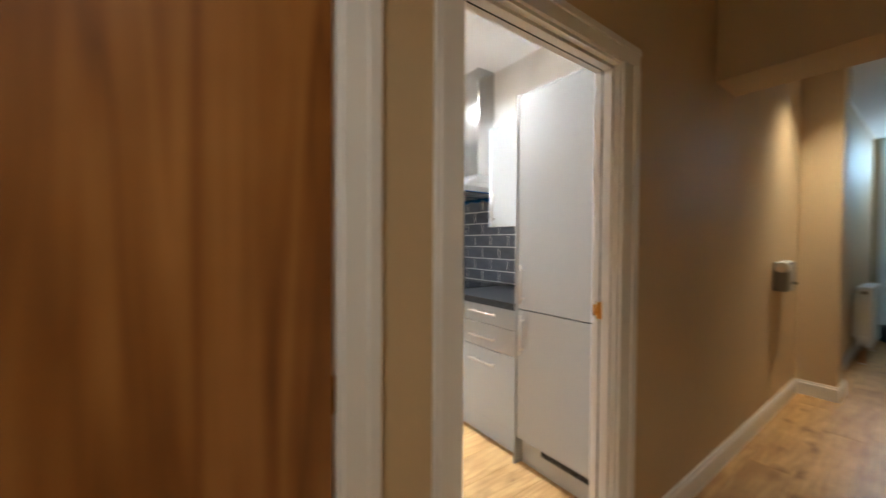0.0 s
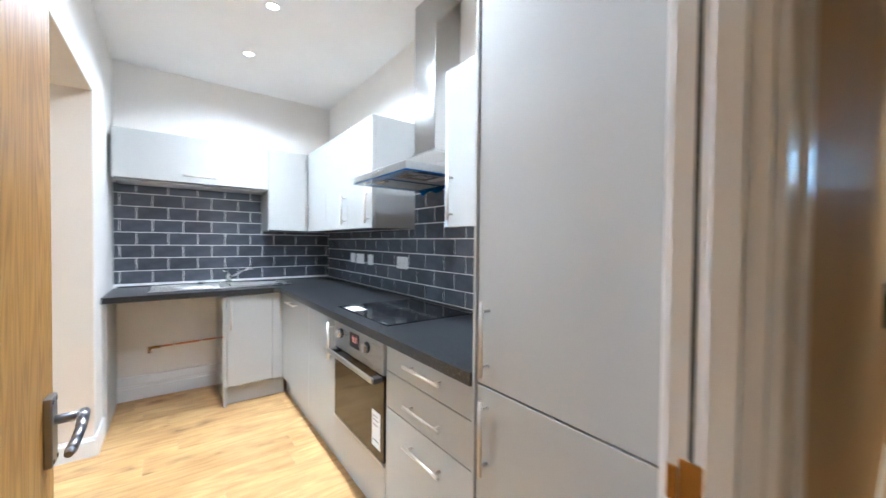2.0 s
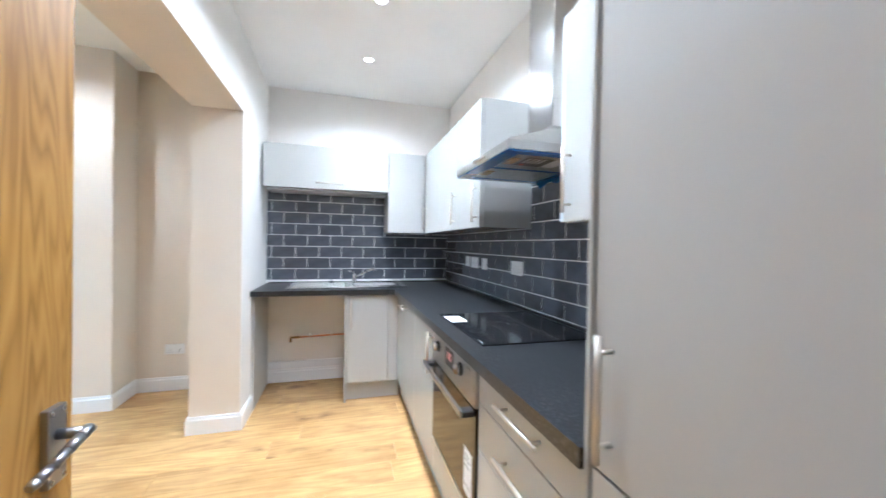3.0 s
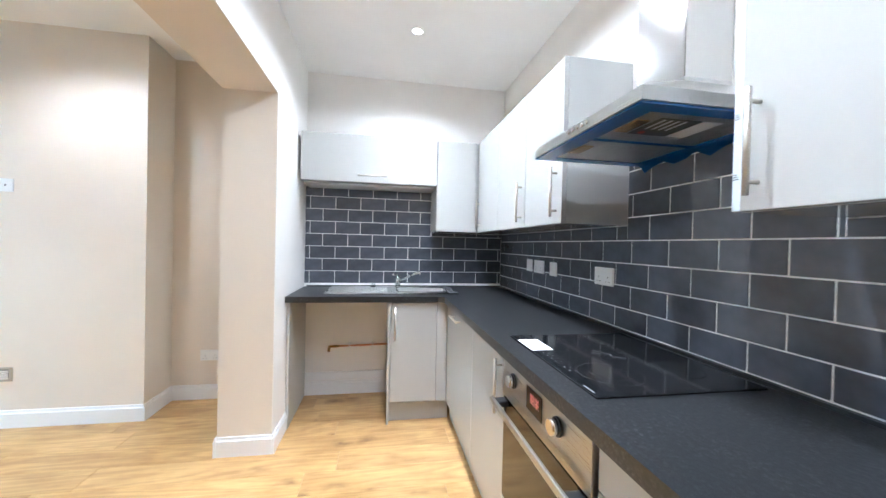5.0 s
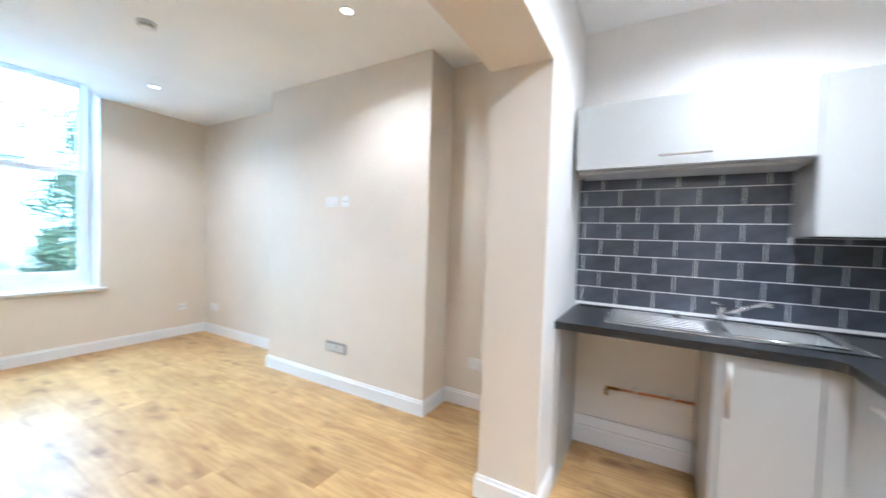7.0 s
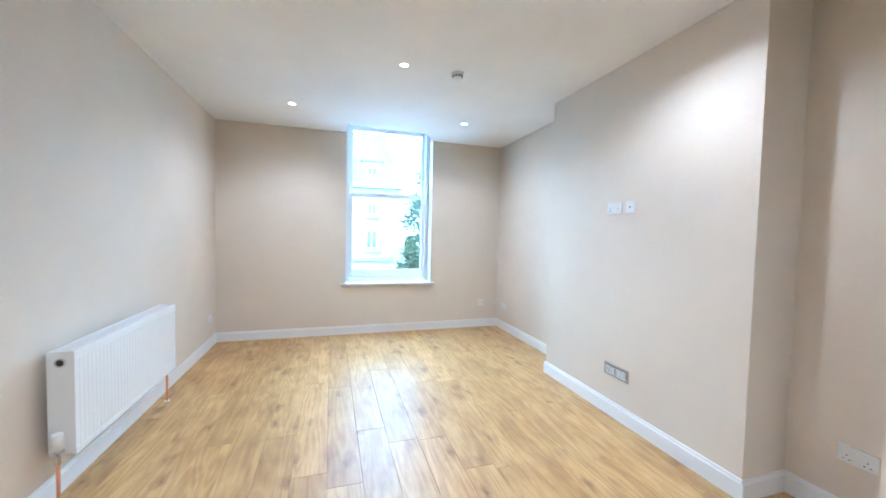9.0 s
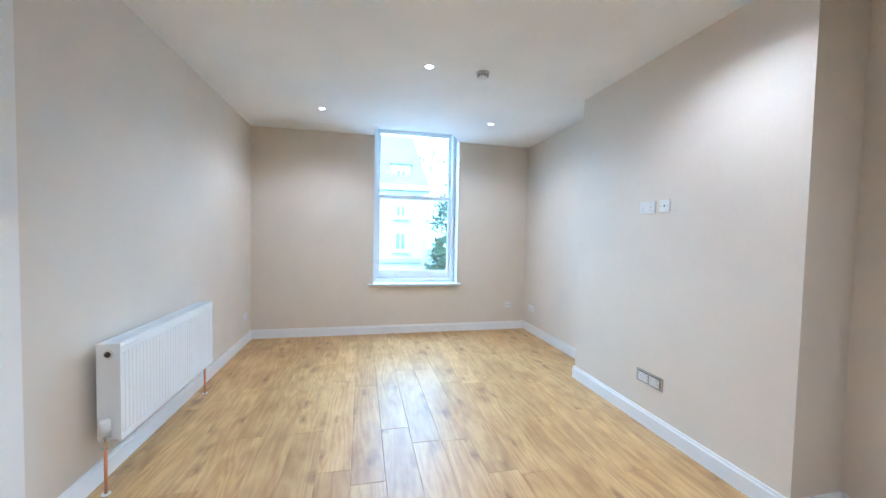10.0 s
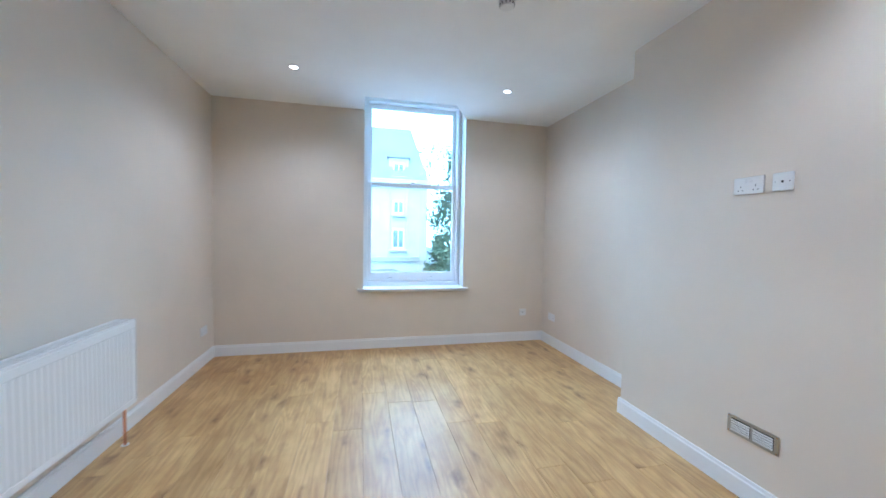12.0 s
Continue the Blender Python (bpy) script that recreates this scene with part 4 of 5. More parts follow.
for k in range(22):
    part("rib", bx(7.61, 1.408 + 0.0205 * k, 0.0062, 8.94, 1.420 + 0.0205 * k, 0.010), M_MAT, mt)

# front door with its transom
fd = thing("front_door", (9.4, 1.615, 0.2), "white panelled front door with a letter plate", "door")
M_FDOOR = paint("white_door_paint", (0.80, 0.81, 0.82), 0.35, 0.03, 0.05)
leaf = part("leaf", bx(9.42, 1.315, 0.21, 9.46, 1.915, 2.06, r=0.002), M_FDOOR, fd)
for row, (z0, z1) in enumerate(((0.46, 0.84), (1.05, 1.41), (1.56, 1.73))):
    for y0, y1 in ((1.375, 1.585), (1.645, 1.855)):
        pb = bmesh.new()
        for a in ((y0, z0, y1, z0 + 0.018), (y0, z1 - 0.018, y1, z1), (y0, z0 + 0.018, y0 + 0.018, z1 - 0.018), (y1 - 0.018, z0 + 0.018, y1, z1 - 0.018)):
            box(pb, 9.405, a[0], a[1], 9.4195, a[2], a[3], r=0.004)
        box(pb, 9.412, y0 + 0.03, z0 + 0.03, 9.4195, y1 - 0.03, z1 - 0.03, r=0.004)
        part("panel_moulding", pb, M_FDOOR, leaf)
lp = part("letter_plate", bx(9.408, 1.49, 0.905, 9.4195, 1.74, 0.980, r=0.003), M_STEEL, leaf)
part("flap", bx(9.403, 1.51, 0.920, 9.4078, 1.72, 0.965, r=0.002), M_BLACK, leaf)
part("spyhole", cy((9.4195, 1.615, 1.485), (9.41, 1.615, 1.485), 0.012, 14), M_BRASS, leaf)
tf = thing("front_door_frame", (9.4, 1.6, 0.2), "white front door frame with a clear transom light", "door frame", kind="structure")
for a in ((9.402, 1.2705, 0.2005, 9.50, 1.312, 2.655), (9.402, 1.918, 0.2005, 9.50, 1.9595, 2.655), (9.402, 1.3125, 2.066, 9.50, 1.9175, 2.13), (9.402, 1.3125, 2.615, 9.50, 1.9175, 2.655)):
    part("frame_member", bx(*a, r=0.002), M_FDOOR, tf)
for a in ((9.4615, 1.3125, 0.2005, 9.4995, 1.350, 2.065), (9.4615, 1.880, 0.2005, 9.4995, 1.9175, 2.065), (9.4615, 1.3505, 0.2005, 9.4995, 1.8795, 0.250), (9.4615, 1.3505, 2.030, 9.4995, 1.8795, 2.065)):
    part("door_stop", bx(*a), M_FDOOR, tf)
for y0, y1 in ((1.175, 1.2695), (1.9605, 2.055)):
    part("architrave", bx(9.384, y0, 0.1705, 9.3995, y1, CEIL - 0.001, r=0.003), M_FDOOR, tf)
pane = part("pane", bx(9.44, 1.313, 2.131, 9.444, 1.917, 2.614), M_GLASS, tf)
pane.visible_shadow = False
part("sill_step", bx(9.30, 1.13, 0.0005, 9.399, 2.10, 0.17, r=0.003), M_SLAB, tf)

# doors and cupboards along the hall
for name, x, ang, label, m in (("hall_door", 6.06, 14.0, "reddish-brown veneer hall door standing ajar", M_DARKDOOR), ("hall_door", 8.56, 0.0, "closed reddish-brown veneer hall door", M_DARKDOOR)):
    hd = door_leaf(name, 0.73, 1.98, m, label, levers=(1,))
    hd.matrix_world = pose(x + 0.01, 1.125 if ang else 1.085, 0, 0, 0, ang)
for x0, x1 in ((7.25, 8.05), (8.55, 9.3)):
    door_frame("hall_door_frame", x0, x1, 2.03, 1.0, 1.11, "", sides=(0, 1), stop_y=1.02)
for x0, x1 in ((5.75, 6.70), (6.705, 7.65), (7.655, 8.60), (8.605, 9.38)):
    oc = thing("overhead_cupboard", ((x0 + x1) / 2, 1.11, 2.1), "white painted overhead cupboard above the doors", "cupboard", "overhead cupboards")
    part("body", bx(x0, 1.1105, 2.115, x1, 1.150, CEIL - 0.001), M_TRIM, oc)
    od = part("door", bx(x0 + 0.004, 1.1505, 2.12, x1 - 0.004, 1.168, CEIL - 0.01, r=0.002), M_TRIM, oc)
    hx = x0 + 0.62 * (x1 - x0)
    part("handle", tube(bmesh.new(), [(hx, 1.168, 2.16), (hx, 1.19, 2.16), (hx + 0.1, 1.19, 2.16), (hx + 0.1, 1.168, 2.16)], 0.005, 8), M_NICKEL, od)


def smoke_alarm(x, y, label):
    s = thing("smoke_alarm", (x, y, CEIL), label, "smoke alarm", "smoke alarms")
    base = cyl(bmesh.new(), (x, y, CEIL - 0.0005), (x, y, CEIL - 0.014), 0.052, 32)
    part("base", base, M_PLASTIC, s)
    part("cover", cyl(bmesh.new(), (x, y, CEIL - 0.0145), (x, y, CEIL - 0.042), 0.046, 32, 0.036), M_PLASTIC, s)
    sl = bmesh.new()
    for k in range(12):
        a = 6.2832 * k / 12
        box(sl, -0.004, 0.0405, -0.006, 0.004, 0.0445, 0.006)
        bmesh.ops.rotate(sl, verts=sl.verts[-8:], cent=(0, 0, 0), matrix=Matrix.Rotation(a, 3, "Z"))
    sl.transform(Matrix.Translation((x, y, CEIL - 0.028)))
    part("vent_slots", sl, M_GREYBOX, s)
    return s


smoke_alarm(-0.342, 4.524, "white round smoke alarm on the living room ceiling")
smoke_alarm(7.10, 1.665, "white round smoke alarm on the hall ceiling")


def downlight(x, y, lit=True):
    d = thing("downlight", (x, y, CEIL), "recessed round LED downlight, switched on" if lit else "recessed round LED downlight in the hall", "downlight", "downlights")
    n = 32
    tr = bmesh.new()
    prof = ((0.030, -0.001), (0.033, -0.006), (0.042, -0.006), (0.046, -0.0005))
    rows = [[tr.verts.new((x + r * math.cos(6.2832 * i / n), y + r * math.sin(6.2832 * i / n), CEIL + z)) for i in range(n)] for r, z in prof]
    for a, b in zip(rows, rows[1:]):
        for i in range(n):
            tr.faces.new((a[i], a[(i + 1) % n], b[(i + 1) % n], b[i])).smooth = True
    part("trim_ring", tr, M_PLASTIC, d, "white trim ring")
    part("lens", cy((x, y, CEIL - 0.0005), (x, y, CEIL - 0.003), 0.0295, 24), M_LED if lit else M_PLASTIC, d, "glowing lens")
    return d


LIVING_SPOTS = ((-0.344, 4.086), (-1.575, 3.16), (-1.575, 5.05), (0.945, 5.04))
# the last kitchen spot is unseen, added to brighten the fridge front
KITCHEN_SPOTS = ((3.01, 5.20), (3.03, 4.50), (3.03, 3.80), (3.03, 3.10))
for x, y in LIVING_SPOTS:
    downlight(x, y)
    downlight_lamp(x, y, CEIL - 0.012, LIVING_W, cone=146, blend=0.7)
for x, y in KITCHEN_SPOTS:
    downlight(x, y)
    downlight_lamp(x, y, CEIL - 0.012, KITCHEN_W, cone=156, blend=0.5)
    downlight_lamp(x, y, CEIL - 0.013, KITCHEN_W * 1.6, cone=86, blend=1.0)
downlight(5.50, 1.90)
downlight_lamp(5.50, 1.90, CEIL - 0.012, HALL_W, HALL_TONE, cone=100, blend=1.0)
downlight(1.35, 1.60)
downlight_lamp(1.35, 1.60, CEIL - 0.012, HALL_W * 0.52, NEAR_TONE)
downlight(6.75, 1.615, False)
downlight(8.35, 1.615, False)

# ---- living room ----
flush_radiator("radiator", -0.885, 0.305, YS, 0.258, 0.775, 1, "white fluted convector radiator under bare copper tails", 0.3)
socket("double_socket", (0.212, 5.6445, 1.607), 0.146, (0, -1, 0), "white double socket high on the chimney breast")
socket("aerial_outlet", (0.365, 5.6445, 1.607), 0.086, (0, -1, 0), "white aerial outlet plate on the chimney breast", "aerial")
socket("double_socket", (-2.235, YN - 0.0005, 0.345), 0.146, (0, -1, 0), "white double socket low on the wall")
socket("aerial_outlet", (XW + 0.0005, 5.705, 0.362), 0.086, (1, 0, 0), "white outlet plate beside the corner", "aerial")
socket("double_socket", (-2.235, YS + 0.0005, 0.335), 0.146, (0, 1, 0), "white double socket near the window corner")
socket("double_socket", (1.470, YN - 0.0005, 0.352), 0.146, (0, -1, 0), "white double socket in the alcove")

gv = thing("air_vent", (0.29, 5.645, 0.355), "brushed steel louvred air vent on the chimney breast", "air vent")
part("plate", bx(0.168, 5.641, 0.307, 0.412, 5.6445, 0.402, r=0.001), M_STEELH, gv)
for gx in (0.190, 0.297):
    # black sheet for the dark behind the slats
    part("opening", bx(gx, 5.6402, 0.322, gx + 0.094, 5.6408, 0.387), M_BLACK, gv)
    for k in range(5):
        b = bx(gx + 0.002, 5.634, 0.3240 + 0.0125 * k, gx + 0.092, 5.6398, 0.3318 + 0.0125 * k)
        # metal slats coloured white to carry the sky they reflect
        part("louvre", b, M_PLASTIC, gv)
for sx in (0.176, 0.404):
    for sz in (0.315, 0.394):
        part("screw", cy((sx, 5.6408, sz), (sx, 5.6395, sz), 0.004, 10), M_CHROME, gv)

# sash window
win = thing("window_1", (-2.7, 4.33, 0.67), "white painted timber sash window", "window", kind="structure")
WY0, WY1, WZ0, WZ1 = 3.742, 4.918, 0.690, 2.948


def wpart(name, a, parent=None, r=0.003, m=None):
    return part(name, bx(*a, r=r), m or M_TRIM, parent or win)


fr_l = wpart("frame", (-2.86, WY0, WZ0, -2.66, WY0 + 0.050, WZ1))
wpart("frame", (-2.86, WY1 - 0.055, WZ0, -2.66, WY1, WZ1))
wpart("frame", (-2.86, WY0 + 0.0505, 2.855, -2.66, WY1 - 0.0555, WZ1))
wpart("frame", (-2.86, WY0 + 0.0505, WZ0, -2.655, WY1 - 0.0555, 0.738))
wpart("staff_bead", (-2.6595, WY1 - 0.052, 0.739, -2.645, WY1 - 0.037, 2.85))
lower = wpart("lower_sash", (-2.735, WY0 + 0.051, 0.740, -2.695, WY0 + 0.092, 1.925))
wpart("stile", (-2.735, WY1 - 0.098, 0.740, -2.695, WY1 - 0.056, 1.925), lower)
wpart("bottom_rail", (-2.735, WY0 + 0.0925, 0.740, -2.695, WY1 - 0.0985, 0.852), lower)
wpart("meeting_rail", (-2.735, WY0 + 0.0925, 1.880, -2.690, WY1 - 0.0985, 1.925), lower)
upper = wpart("upper_sash", (-2.785, WY0 + 0.051, 1.875, -2.745, WY0 + 0.092, 2.854))
wpart("stile", (-2.785, WY1 - 0.098, 1.875, -2.745, WY1 - 0.056, 2.854), upper)
wpart("top_rail", (-2.785, WY0 + 0.0925, 2.800, -2.745, WY1 - 0.0985, 2.854), upper)
wpart("meeting_rail", (-2.785, WY0 + 0.0925, 1.875, -2.745, WY1 - 0.0985, 1.915), upper)
for x, z0, z1, s in ((-2.717, 0.853, 1.879, lower), (-2.767, 1.916, 2.799, upper)):
    p = wpart("pane", (x, WY0 + 0.093, z0, x + 0.004, WY1 - 0.099, z1), s, 0.0, M_GLASS)
    p.visible_shadow = False
for y in (4.06, 4.55):
    part("sash_lift", tube(bmesh.new(), [(-2.694, y - 0.025, 0.79), (-2.675, y - 0.018, 0.79), (-2.675, y + 0.018, 0.79), (-2.694, y + 0.025, 0.79)], 0.005, 8), M_CHROME, lower)
part("sash_stop", bx(-2.659, WY1 - 0.045, 1.97, -2.640, WY1 - 0.020, 2.03, r=0.004), M_PLASTIC, win)
part("latch", bx(-2.73, 4.30, 1.9255, -2.70, 4.36, 1.94, r=0.003), M_CHROME, lower)
wpart("window_sill", (-2.656, 3.676, 0.669, -2.425, 4.972, 0.689))
wpart("sill_apron", (-2.4795, 3.70, 0.648, -2.462, 4.95, 0.6685))
for a, b in (((-2.655, WY0 - 0.0015, 0.69), (XW, WY0 + 0.003, CEIL)), ((-2.644, WY1 - 0.003, 0.69), (XW, WY1 + 0.0015, CEIL))):
    wpart("reveal_lining", (*a, *b), r=0.0)

# ---- outside ----
M_GROUND = paint("wet_tarmac", (0.06, 0.062, 0.065), 0.7, 0.15, 0.3)
M_RENDER = paint("pale_render", (0.58, 0.57, 0.54), 0.8, 0.08, 0.3)
M_SLATE = paint("roof_slate", (0.30, 0.32, 0.35), 0.6, 0.15, 0.4)
# pane colour lifted to a pale blue for the sky mirrored in it
M_PANESKY = mat("sky_paled_window_glass", (0.16, 0.20, 0.23), 0.06, 0.0, 0.8)
GZ = -1.45
gb = bmesh.new()
box(gb, -600, -600, GZ - 0.3, 600, 600, GZ)
solid("ground", gb, M_GROUND, "grey tarmac ground outside", "ground", "structure")
backdrop = bmesh.new()
for x in (-70, 70):
    box(backdrop, x - 0.1, -90, GZ, x + 0.1, 100, 60)
solid("sky_backdrop", backdrop, glow("overcast_sky", (0.50, 0.86, 1.0), 9.0), "pale overcast sky behind the roofs", "sky", "structure")
house = thing("house", (-17.0, 5.2, GZ), "pale rendered villa with a slate mansard roof", "house")
HX = -14.0
part("wall", bx(HX - 7, 1.0, GZ, HX, 6.55, 3.35), M_RENDER, house)
part("cornice", bx(HX - 7.1, 0.9, 3.35, HX + 0.18, 6.70, 3.62, r=0.03), M_RENDER, house)
rf = bmesh.new()
b0 = [rf.verts.new(p) for p in ((HX - 7, 0.95, 3.62), (HX + 0.05, 0.95, 3.62), (HX + 0.05, 6.6, 3.62), (HX - 7, 6.6, 3.62))]
b1 = [rf.verts.new(p) for p in ((HX - 6.2, 1.7, 6.0), (HX - 0.8, 1.7, 6.0), (HX - 0.8, 5.9, 6.0), (HX - 6.2, 5.9, 6.0))]
rf.faces.new(b1)
for i in range(4):
    rf.faces.new((b0[i], b0[(i + 1) % 4], b1[(i + 1) % 4], b1[i]))
rf.faces.new(b0)
part("roof", rf, M_SLATE, house)


def house_window(y0, y1, z0, z1, x=HX, bars=1):
    w = part("window", bx(x - 0.02, y0, z0, x + 0.03, y1, z1, r=0.01), M_TRIM, house)
    n = bars + 1
    step = (y1 - y0 - 0.08) / n
    for i in range(n):
        a = y0 + 0.06 + i * step
        part("pane", bx(x + 0.031, a, z0 + 0.09, x + 0.036, a + step - 0.05, z1 - 0.09), M_PANESKY, w)
    part("sill", bx(x + 0.0, y0 - 0.08, z0 - 0.1, x + 0.14, y1 + 0.08, z0 - 0.001, r=0.01), M_RENDER, w)


house_window(5.03, 5.57, 0.60, 1.50)
house_window(5.06, 5.54, 2.12, 2.72)
house_window(3.00, 3.54, 0.60, 1.50)
house_window(3.03, 3.51, 2.12, 2.72)
part("string_course", bx(HX, 1.0, 0.06, HX + 0.09, 6.2495, 0.26, r=0.01), mat("weathered_stone", (0.40, 0.40, 0.40), 0.8), house)
part("pilaster", bx(HX, 4.86, 0.2605, HX + 0.035, 4.9495, 3.34, r=0.008), M_RENDER, house)
part("pilaster", bx(HX, 5.66, 0.2605, HX + 0.035, 5.7495, 3.34, r=0.008), M_RENDER, house)
part("dormer", bx(HX - 1.4, 4.86, 3.63, HX - 0.15, 5.74, 4.55, r=0.02), M_RENDER, house)
part("dormer_cap", bx(HX - 1.45, 4.80, 4.5505, HX - 0.08, 5.80, 4.64, r=0.02), M_SLATE, house)
house_window(5.05, 5.55, 3.76, 4.36, HX - 0.13)
part("plinth", bx(HX, 1.0, GZ, HX + 0.10, 6.55, -0.35, r=0.01), mat("grey_plinth", (0.22, 0.22, 0.23), 0.8), house)
part("quoin", bx(HX, 6.25, -0.3495, HX + 0.05, 6.56, 3.34, r=0.01), M_RENDER, house)

car = thing("car", (-11.0, 4.6, GZ), "dark blue hatchback parked in front of the villa", "car")
M_CAR = mat("dark_blue_car_paint", (0.02, 0.035, 0.07), 0.18, 0.3, 0.5, 0.6)
cb = bmesh.new()
side = [(-2.0, 0.25), (-2.05, 0.62), (-1.85, 0.82), (-1.0, 0.92), (-0.45, 1.38), (0.75, 1.42), (1.55, 1.0), (1.95, 0.9), (2.02, 0.5), (1.95, 0.25)]
va = [cb.verts.new((-0.82, y, z)) for y, z in side]
vb2 = [cb.verts.new((0.82, y, z)) for y, z in side]
cb.faces.new(va)
cb.faces.new(vb2)
for i in range(len(side)):
    j = (i + 1) % len(side)
    cb.faces.new((va[i], va[j], vb2[j], vb2[i]))
bmesh.ops.bevel(cb, geom=cb.edges[:], offset=0.06, segments=3, affect="EDGES")
cb.transform(Matrix.Translation((-11.0, 4.2, GZ)))
cbody = part("body", cb, M_CAR, car)
part("side_glass", bx(-10.179, 3.50, GZ + 0.95, -10.172, 5.15, GZ + 1.30, r=0.0), M_PANESKY, car)
for y in (2.95, 5.45):
    wh = part("wheel", cy((-10.36, y, GZ + 0.31), (-10.16, y, GZ + 0.31), 0.31, 28), M_BLACK, car)
    part("rim", cy((-10.159, y, GZ + 0.31), (-10.15, y, GZ + 0.31), 0.19, 20), M_STEEL, wh)

M_LEAF = mat("foliage", (0.06, 0.11, 0.035), 0.55)
info = node(M_LEAF, "ShaderNodeNewGeometry")
link(M_LEAF, ramp(M_LEAF, info.outputs["Random Per Island"], [(0.0, (0.06, 0.10, 0.06)), (0.6, (0.11, 0.16, 0.095)), (1.0, (0.19, 0.24, 0.14))]), bsdf(M_LEAF).inputs["Base Color"])
M_BARK = paint("bark", (0.10, 0.075, 0.055), 0.9, 0.2, 0.6)


def tree(name, x, y, height, spread, leaves, seed, label, trunk=True, base=0.35, category="tree"):
    rnd = random.Random(seed)
    t = thing(name, (x, y, GZ), label, category)
    if trunk:
        tk = bmesh.new()
        top = Vector((x + 0.2, y - 0.1, GZ + height * 0.62))
        cyl(tk, (x, y, GZ), top, 0.05 * height / 3, 10, 0.02 * height / 3)
        for k in range(9):
            z = GZ + height * (0.28 + 0.04 * k)
            a = rnd.uniform(0, 6.28)
            e = Vector((x + math.cos(a) * spread * 0.7, y + math.sin(a) * spread * 0.7, z + height * rnd.uniform(0.15, 0.3)))
            cyl(tk, (x + 0.08, y - 0.04, z), e, 0.018 * height / 3, 6, 0.005)
        part("trunk", tk, M_BARK, t)
    verts, faces = [], []
    clumps = [(rnd.gauss(0, 0.42) * spread, rnd.gauss(0, 0.42) * spread, height * rnd.uniform(base, 1.0)) for _ in range(46)]
    for _ in range(leaves):
        c = rnd.choice(clumps)
        s = spread * 0.16
        p = Vector((x + c[0] + rnd.gauss(0, s), y + c[1] + rnd.gauss(0, s), GZ + max(0.03, c[2] + rnd.gauss(0, s))))
        q = Euler((rnd.uniform(0, 6.28), rnd.uniform(0, 6.28), rnd.uniform(0, 6.28))).to_matrix()
        l = rnd.uniform(0.05, 0.10)
        i = len(verts)
        verts += [p + q @ Vector(v) for v in ((0, -l, 0), (l * 0.5, 0, l * 0.12), (0, l, 0), (-l * 0.5, 0, l * 0.12))]
        faces.append((i, i + 1, i + 2, i + 3))
    me = bpy.data.meshes.new("crown")
    me.from_pydata(verts, [], faces)
    me.transform(Matrix.Translation(-Vector((x, y, GZ))))
    me.materials.append(M_LEAF)
    cr = new("crown", me)
    cr.parent = t
    return t


tree("tree", -12.2, 7.9, 5.6, 1.3, 5200, 3, "leafy green tree beside the villa")
tree("tree", -20.0, 9.3, 8.0, 2.4, 8000, 4, "tall leafy tree behind the villa")
tree("shrub", -10.2, 6.5, 1.5, 0.75, 5000, 5, "low yellow-green garden shrub in bloom", False, 0.1, "shrub")
tree("shrub", -9.4, 7.2, 2.1, 0.8, 6000, 6, "dense dark green garden shrub", False, 0.1, "shrub")
tree("shrub", -12.6, 6.9, 2.6, 0.7, 5000, 8, "dense green shrub by the wall", False, 0.1, "shrub")

# ---- tiles ----
TILE_W, TILE_H, GROUT = 0.1990, 0.1, 0.0048
tile_cache = {}


def tile_mesh(w, h):
    key = (round(w, 4), round(h, 4))
    if key not in tile_cache:
        b = bmesh.new()
        c = 0.0012
        lo_t = [b.verts.new(p) for p in ((-w / 2, -h / 2, 0), (w / 2, -h / 2, 0), (w / 2, h / 2, 0), (-w / 2, h / 2, 0))]
        md = [b.verts.new((v.co.x, v.co.y, 0.0062)) for v in lo_t]
        hi_t = [b.verts.new((v.co.x - math.copysign(c, v.co.x), v.co.y - math.copysign(c, v.co.y), 0.0075)) for v in lo_t]
        b.faces.new(hi_t)
        for r0, r1 in ((lo_t, md), (md, hi_t)):
            for i in range(4):
                b.faces.new((r0[i], r0[(i + 1) % 4], r1[(i + 1) % 4], r1[i]))
        me = bpy.data.meshes.new("tile")
        b.to_mesh(me)
        b.free()
        me.materials.append(M_TILE)
        tile_cache[key] = me
    return tile_cache[key]


def tile_field(parent, frame_m, phase, z0, ph, bottom, regions):
    """Half-bond tiles on a wall. regions: (u0, u1, top) stretches with their own upper edge."""
    pw = TILE_W + GROUT
    row = 0
    while z0 + row * ph < max(r[2] for r in regions) - 0.008:
        za, zfull = max(bottom, z0 + row * ph), z0 + row * ph + ph - 0.0048
        spans = []
        for ra, rb, top in regions:
            if za > top - 0.008:
                continue
            zb = min(zfull, top)
            # whole rows run on past the ends of the cabinets
            if spans and spans[-1][2] == zb == zfull and ra - spans[-1][1] < 0.01:
                spans[-1] = (spans[-1][0], rb, zb)
            else:
                spans.append((ra, rb, zb))
        off = phase + (pw / 2 if row % 2 else 0)
        for ra, rb, zb in spans:
            k = math.floor((ra - off) / pw)
            while off + k * pw < rb:
                a, b = max(off + k * pw, ra), min(off + k * pw + TILE_W, rb)
                k += 1
                if b - a < 0.008:
                    continue
                t = new("tile", tile_mesh(b - a, zb - za))
                t.parent = parent
                t.matrix_local = frame_m @ Matrix.Translation(((a + b) / 2, (za + zb) / 2, 0.001))
        row += 1


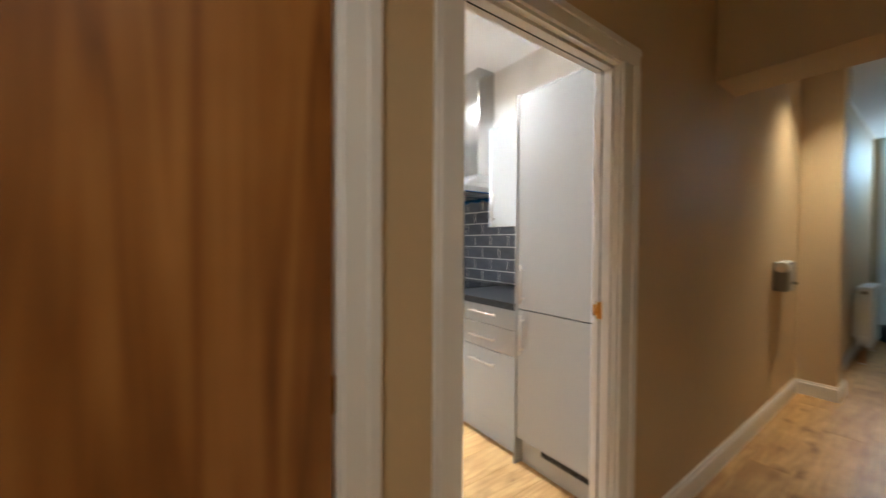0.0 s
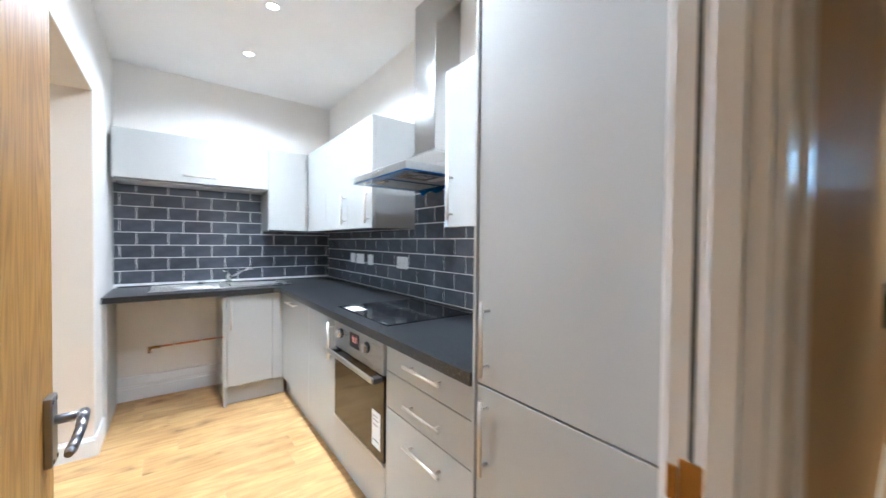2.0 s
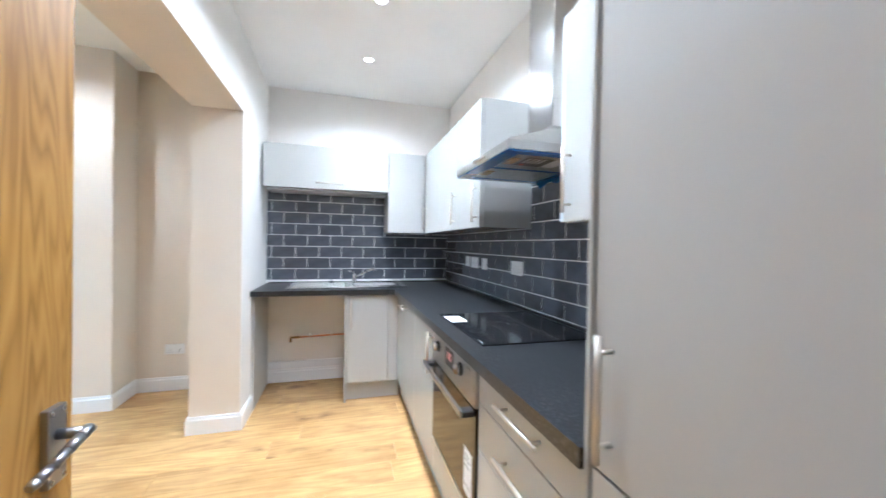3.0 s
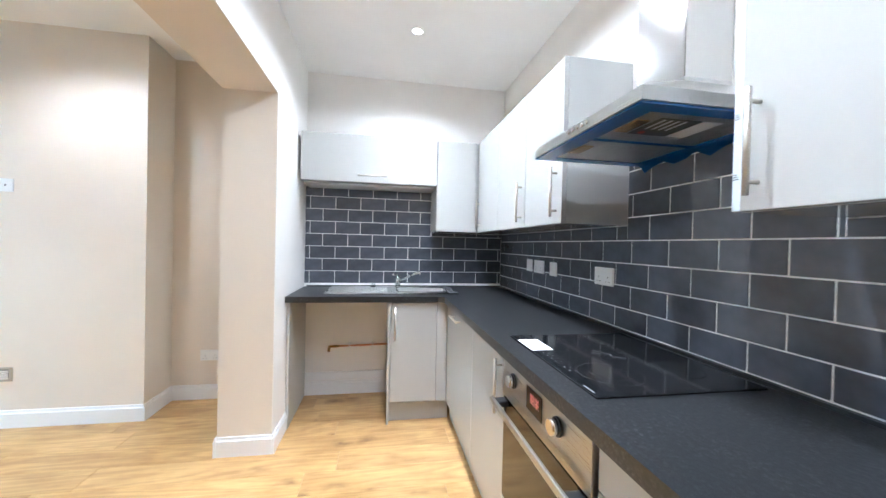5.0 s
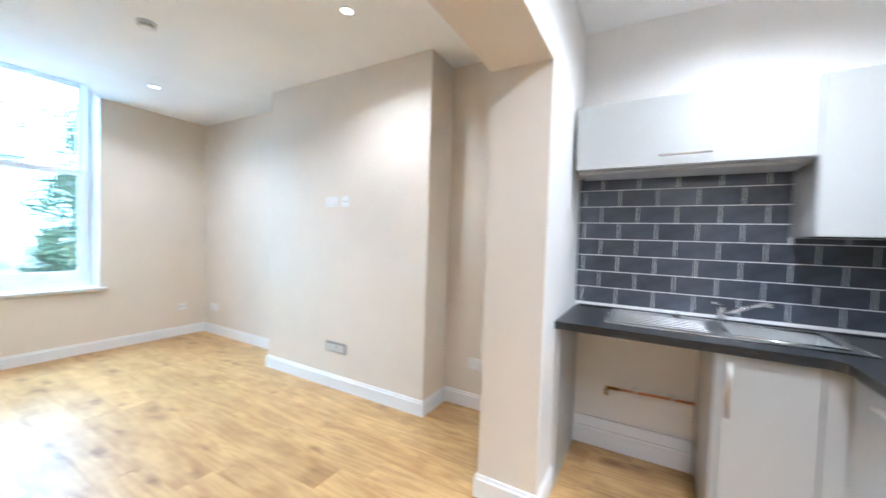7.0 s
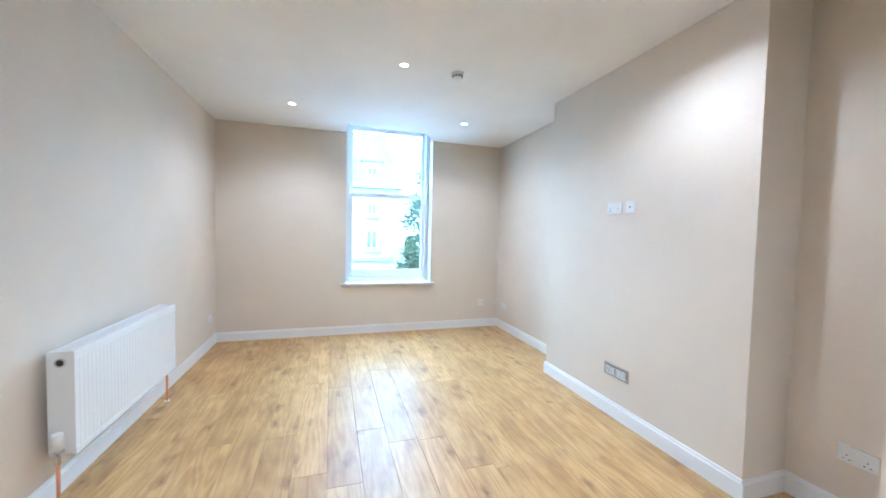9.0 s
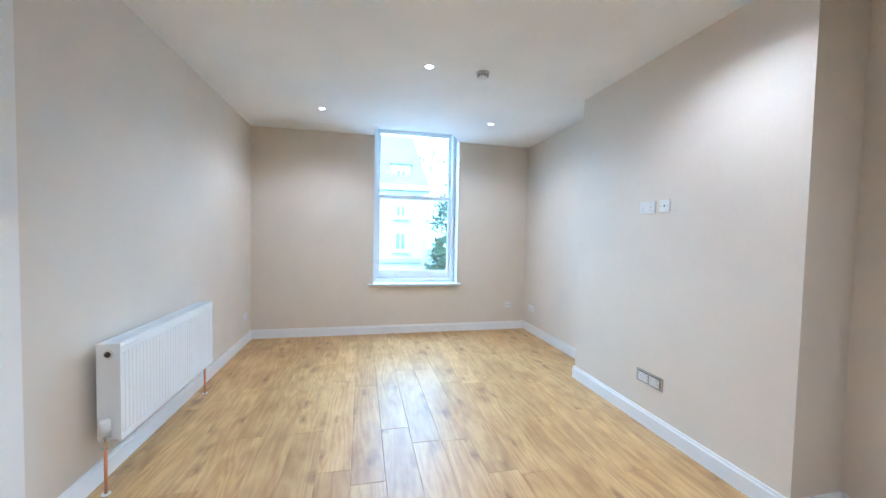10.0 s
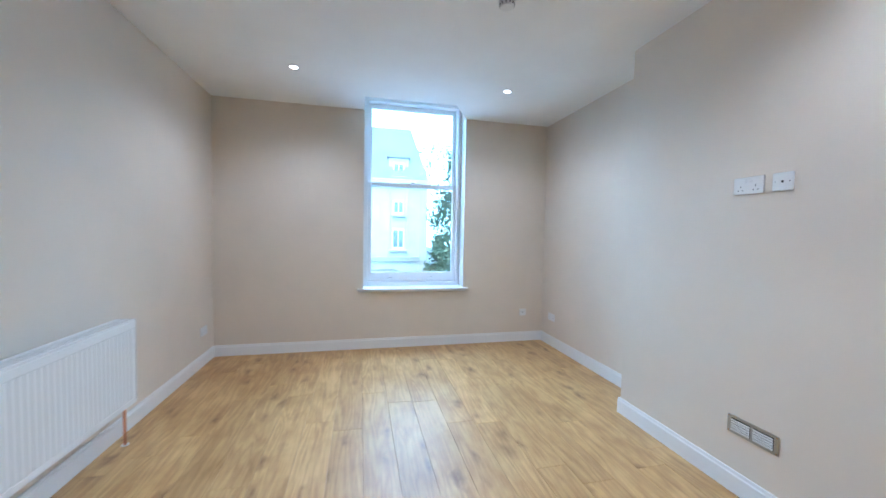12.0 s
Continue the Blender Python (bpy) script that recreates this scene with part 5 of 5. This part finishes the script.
north = bpy.data.objects["wall_kitchen_north"]
east = bpy.data.objects["wall_kitchen_east"]
part("grout", bx(2.1805, YK - 0.0072, 0.9225, 3.228, YK - 0.0003, 1.742), M_GROUT, north)
part("grout", bx(3.228, YK - 0.0072, 0.9225, XE - 0.0003, YK - 0.0003, 1.384), M_GROUT, north)
ge = bmesh.new()
box(ge, XE - 0.0072, 2.9585, 0.9225, XE - 0.0003, 3.4905, 1.364)
box(ge, XE - 0.0072, 3.4905, 0.9225, XE - 0.0003, 4.2495, 1.655)
box(ge, XE - 0.0072, 4.2495, 0.9225, XE - 0.0003, YK - 0.0075, 1.384)
part("grout", ge, M_GROUT, east)
# the wall's own frame: u along the wall, v up, w out of the wall
frame_n = Matrix(((1, 0, 0, 0), (0, 0, -1, YK - 0.0005), (0, 1, 0, 0), (0, 0, 0, 1)))
frame_e = Matrix(((0, 0, -1, XE - 0.0005), (1, 0, 0, 0), (0, 1, 0, 0), (0, 0, 0, 1)))
tile_field(north, frame_n, 2.2215, 0.9405, 0.1035, 0.931, [(2.182, 3.227, 1.741), (3.2295, XE - 0.010, 1.383)])
tile_field(east, frame_e, 3.7115, 0.9165, 0.1010, 0.9255, [(2.9595, 3.489, 1.363), (3.4915, 4.248, 1.654), (4.2505, YK - 0.010, 1.383)])
part("silicone_bead", bx(2.203, YK - 0.0088, 0.9226, XE - 0.012, YK - 0.0073, 0.9255), M_GROUT, north)
part("silicone_bead", bx(XE - 0.0088, 2.960, 0.9226, XE - 0.0073, YK - 0.012, 0.9295), M_GROUT, east)

# ---- floor planks ----
PITCH, LENGTH = 0.193, 1.285
floor = thing("floor", (0, 0, 0), "oak laminate plank floor", "floor", kind="structure")
plank_cache = {}


def plank_mesh(l, w):
    key = (round(l, 3), round(w, 3))
    if key not in plank_cache:
        b = bmesh.new()
        c = 0.0014
        rows = []
        for z, d in ((-0.0135, 0.0), (-c, 0.0), (0.0, c)):
            rows.append([b.verts.new((sx * (l / 2 - d), sy * (w / 2 - d), z)) for sx, sy in ((-1, -1), (1, -1), (1, 1), (-1, 1))])
        b.faces.new(rows[2])
        for r0, r1 in zip(rows, rows[1:]):
            for i in range(4):
                b.faces.new((r0[i], r0[(i + 1) % 4], r1[(i + 1) % 4], r1[i]))
        me = bpy.data.meshes.new("plank")
        b.to_mesh(me)
        b.free()
        me.materials.append(M_PLANK)
        plank_cache[key] = me
    return plank_cache[key]


prnd = random.Random(11)
for r in range(-15, 13):
    ya = 3.735 + PITCH * r
    yb_ = ya + PITCH
    if yb_ <= 2.27:
        x_lo, x_hi = 0.84, 9.4
    elif ya < 2.27:
        x_lo, x_hi = XW, 9.4
    else:
        x_lo, x_hi = XW, XE
    if yb_ < 0.66:
        continue
    x = x_lo - prnd.uniform(0.05, 0.95) * LENGTH
    while x < x_hi:
        a, b = max(x, x_lo), min(x + LENGTH, x_hi)
        x += LENGTH
        if b - a < 0.03:
            continue
        p = new("plank", plank_mesh(b - a - 0.0008, PITCH - 0.0008))
        p.parent = floor
        p.location = ((a + b) / 2, (ya + yb_) / 2, 0)
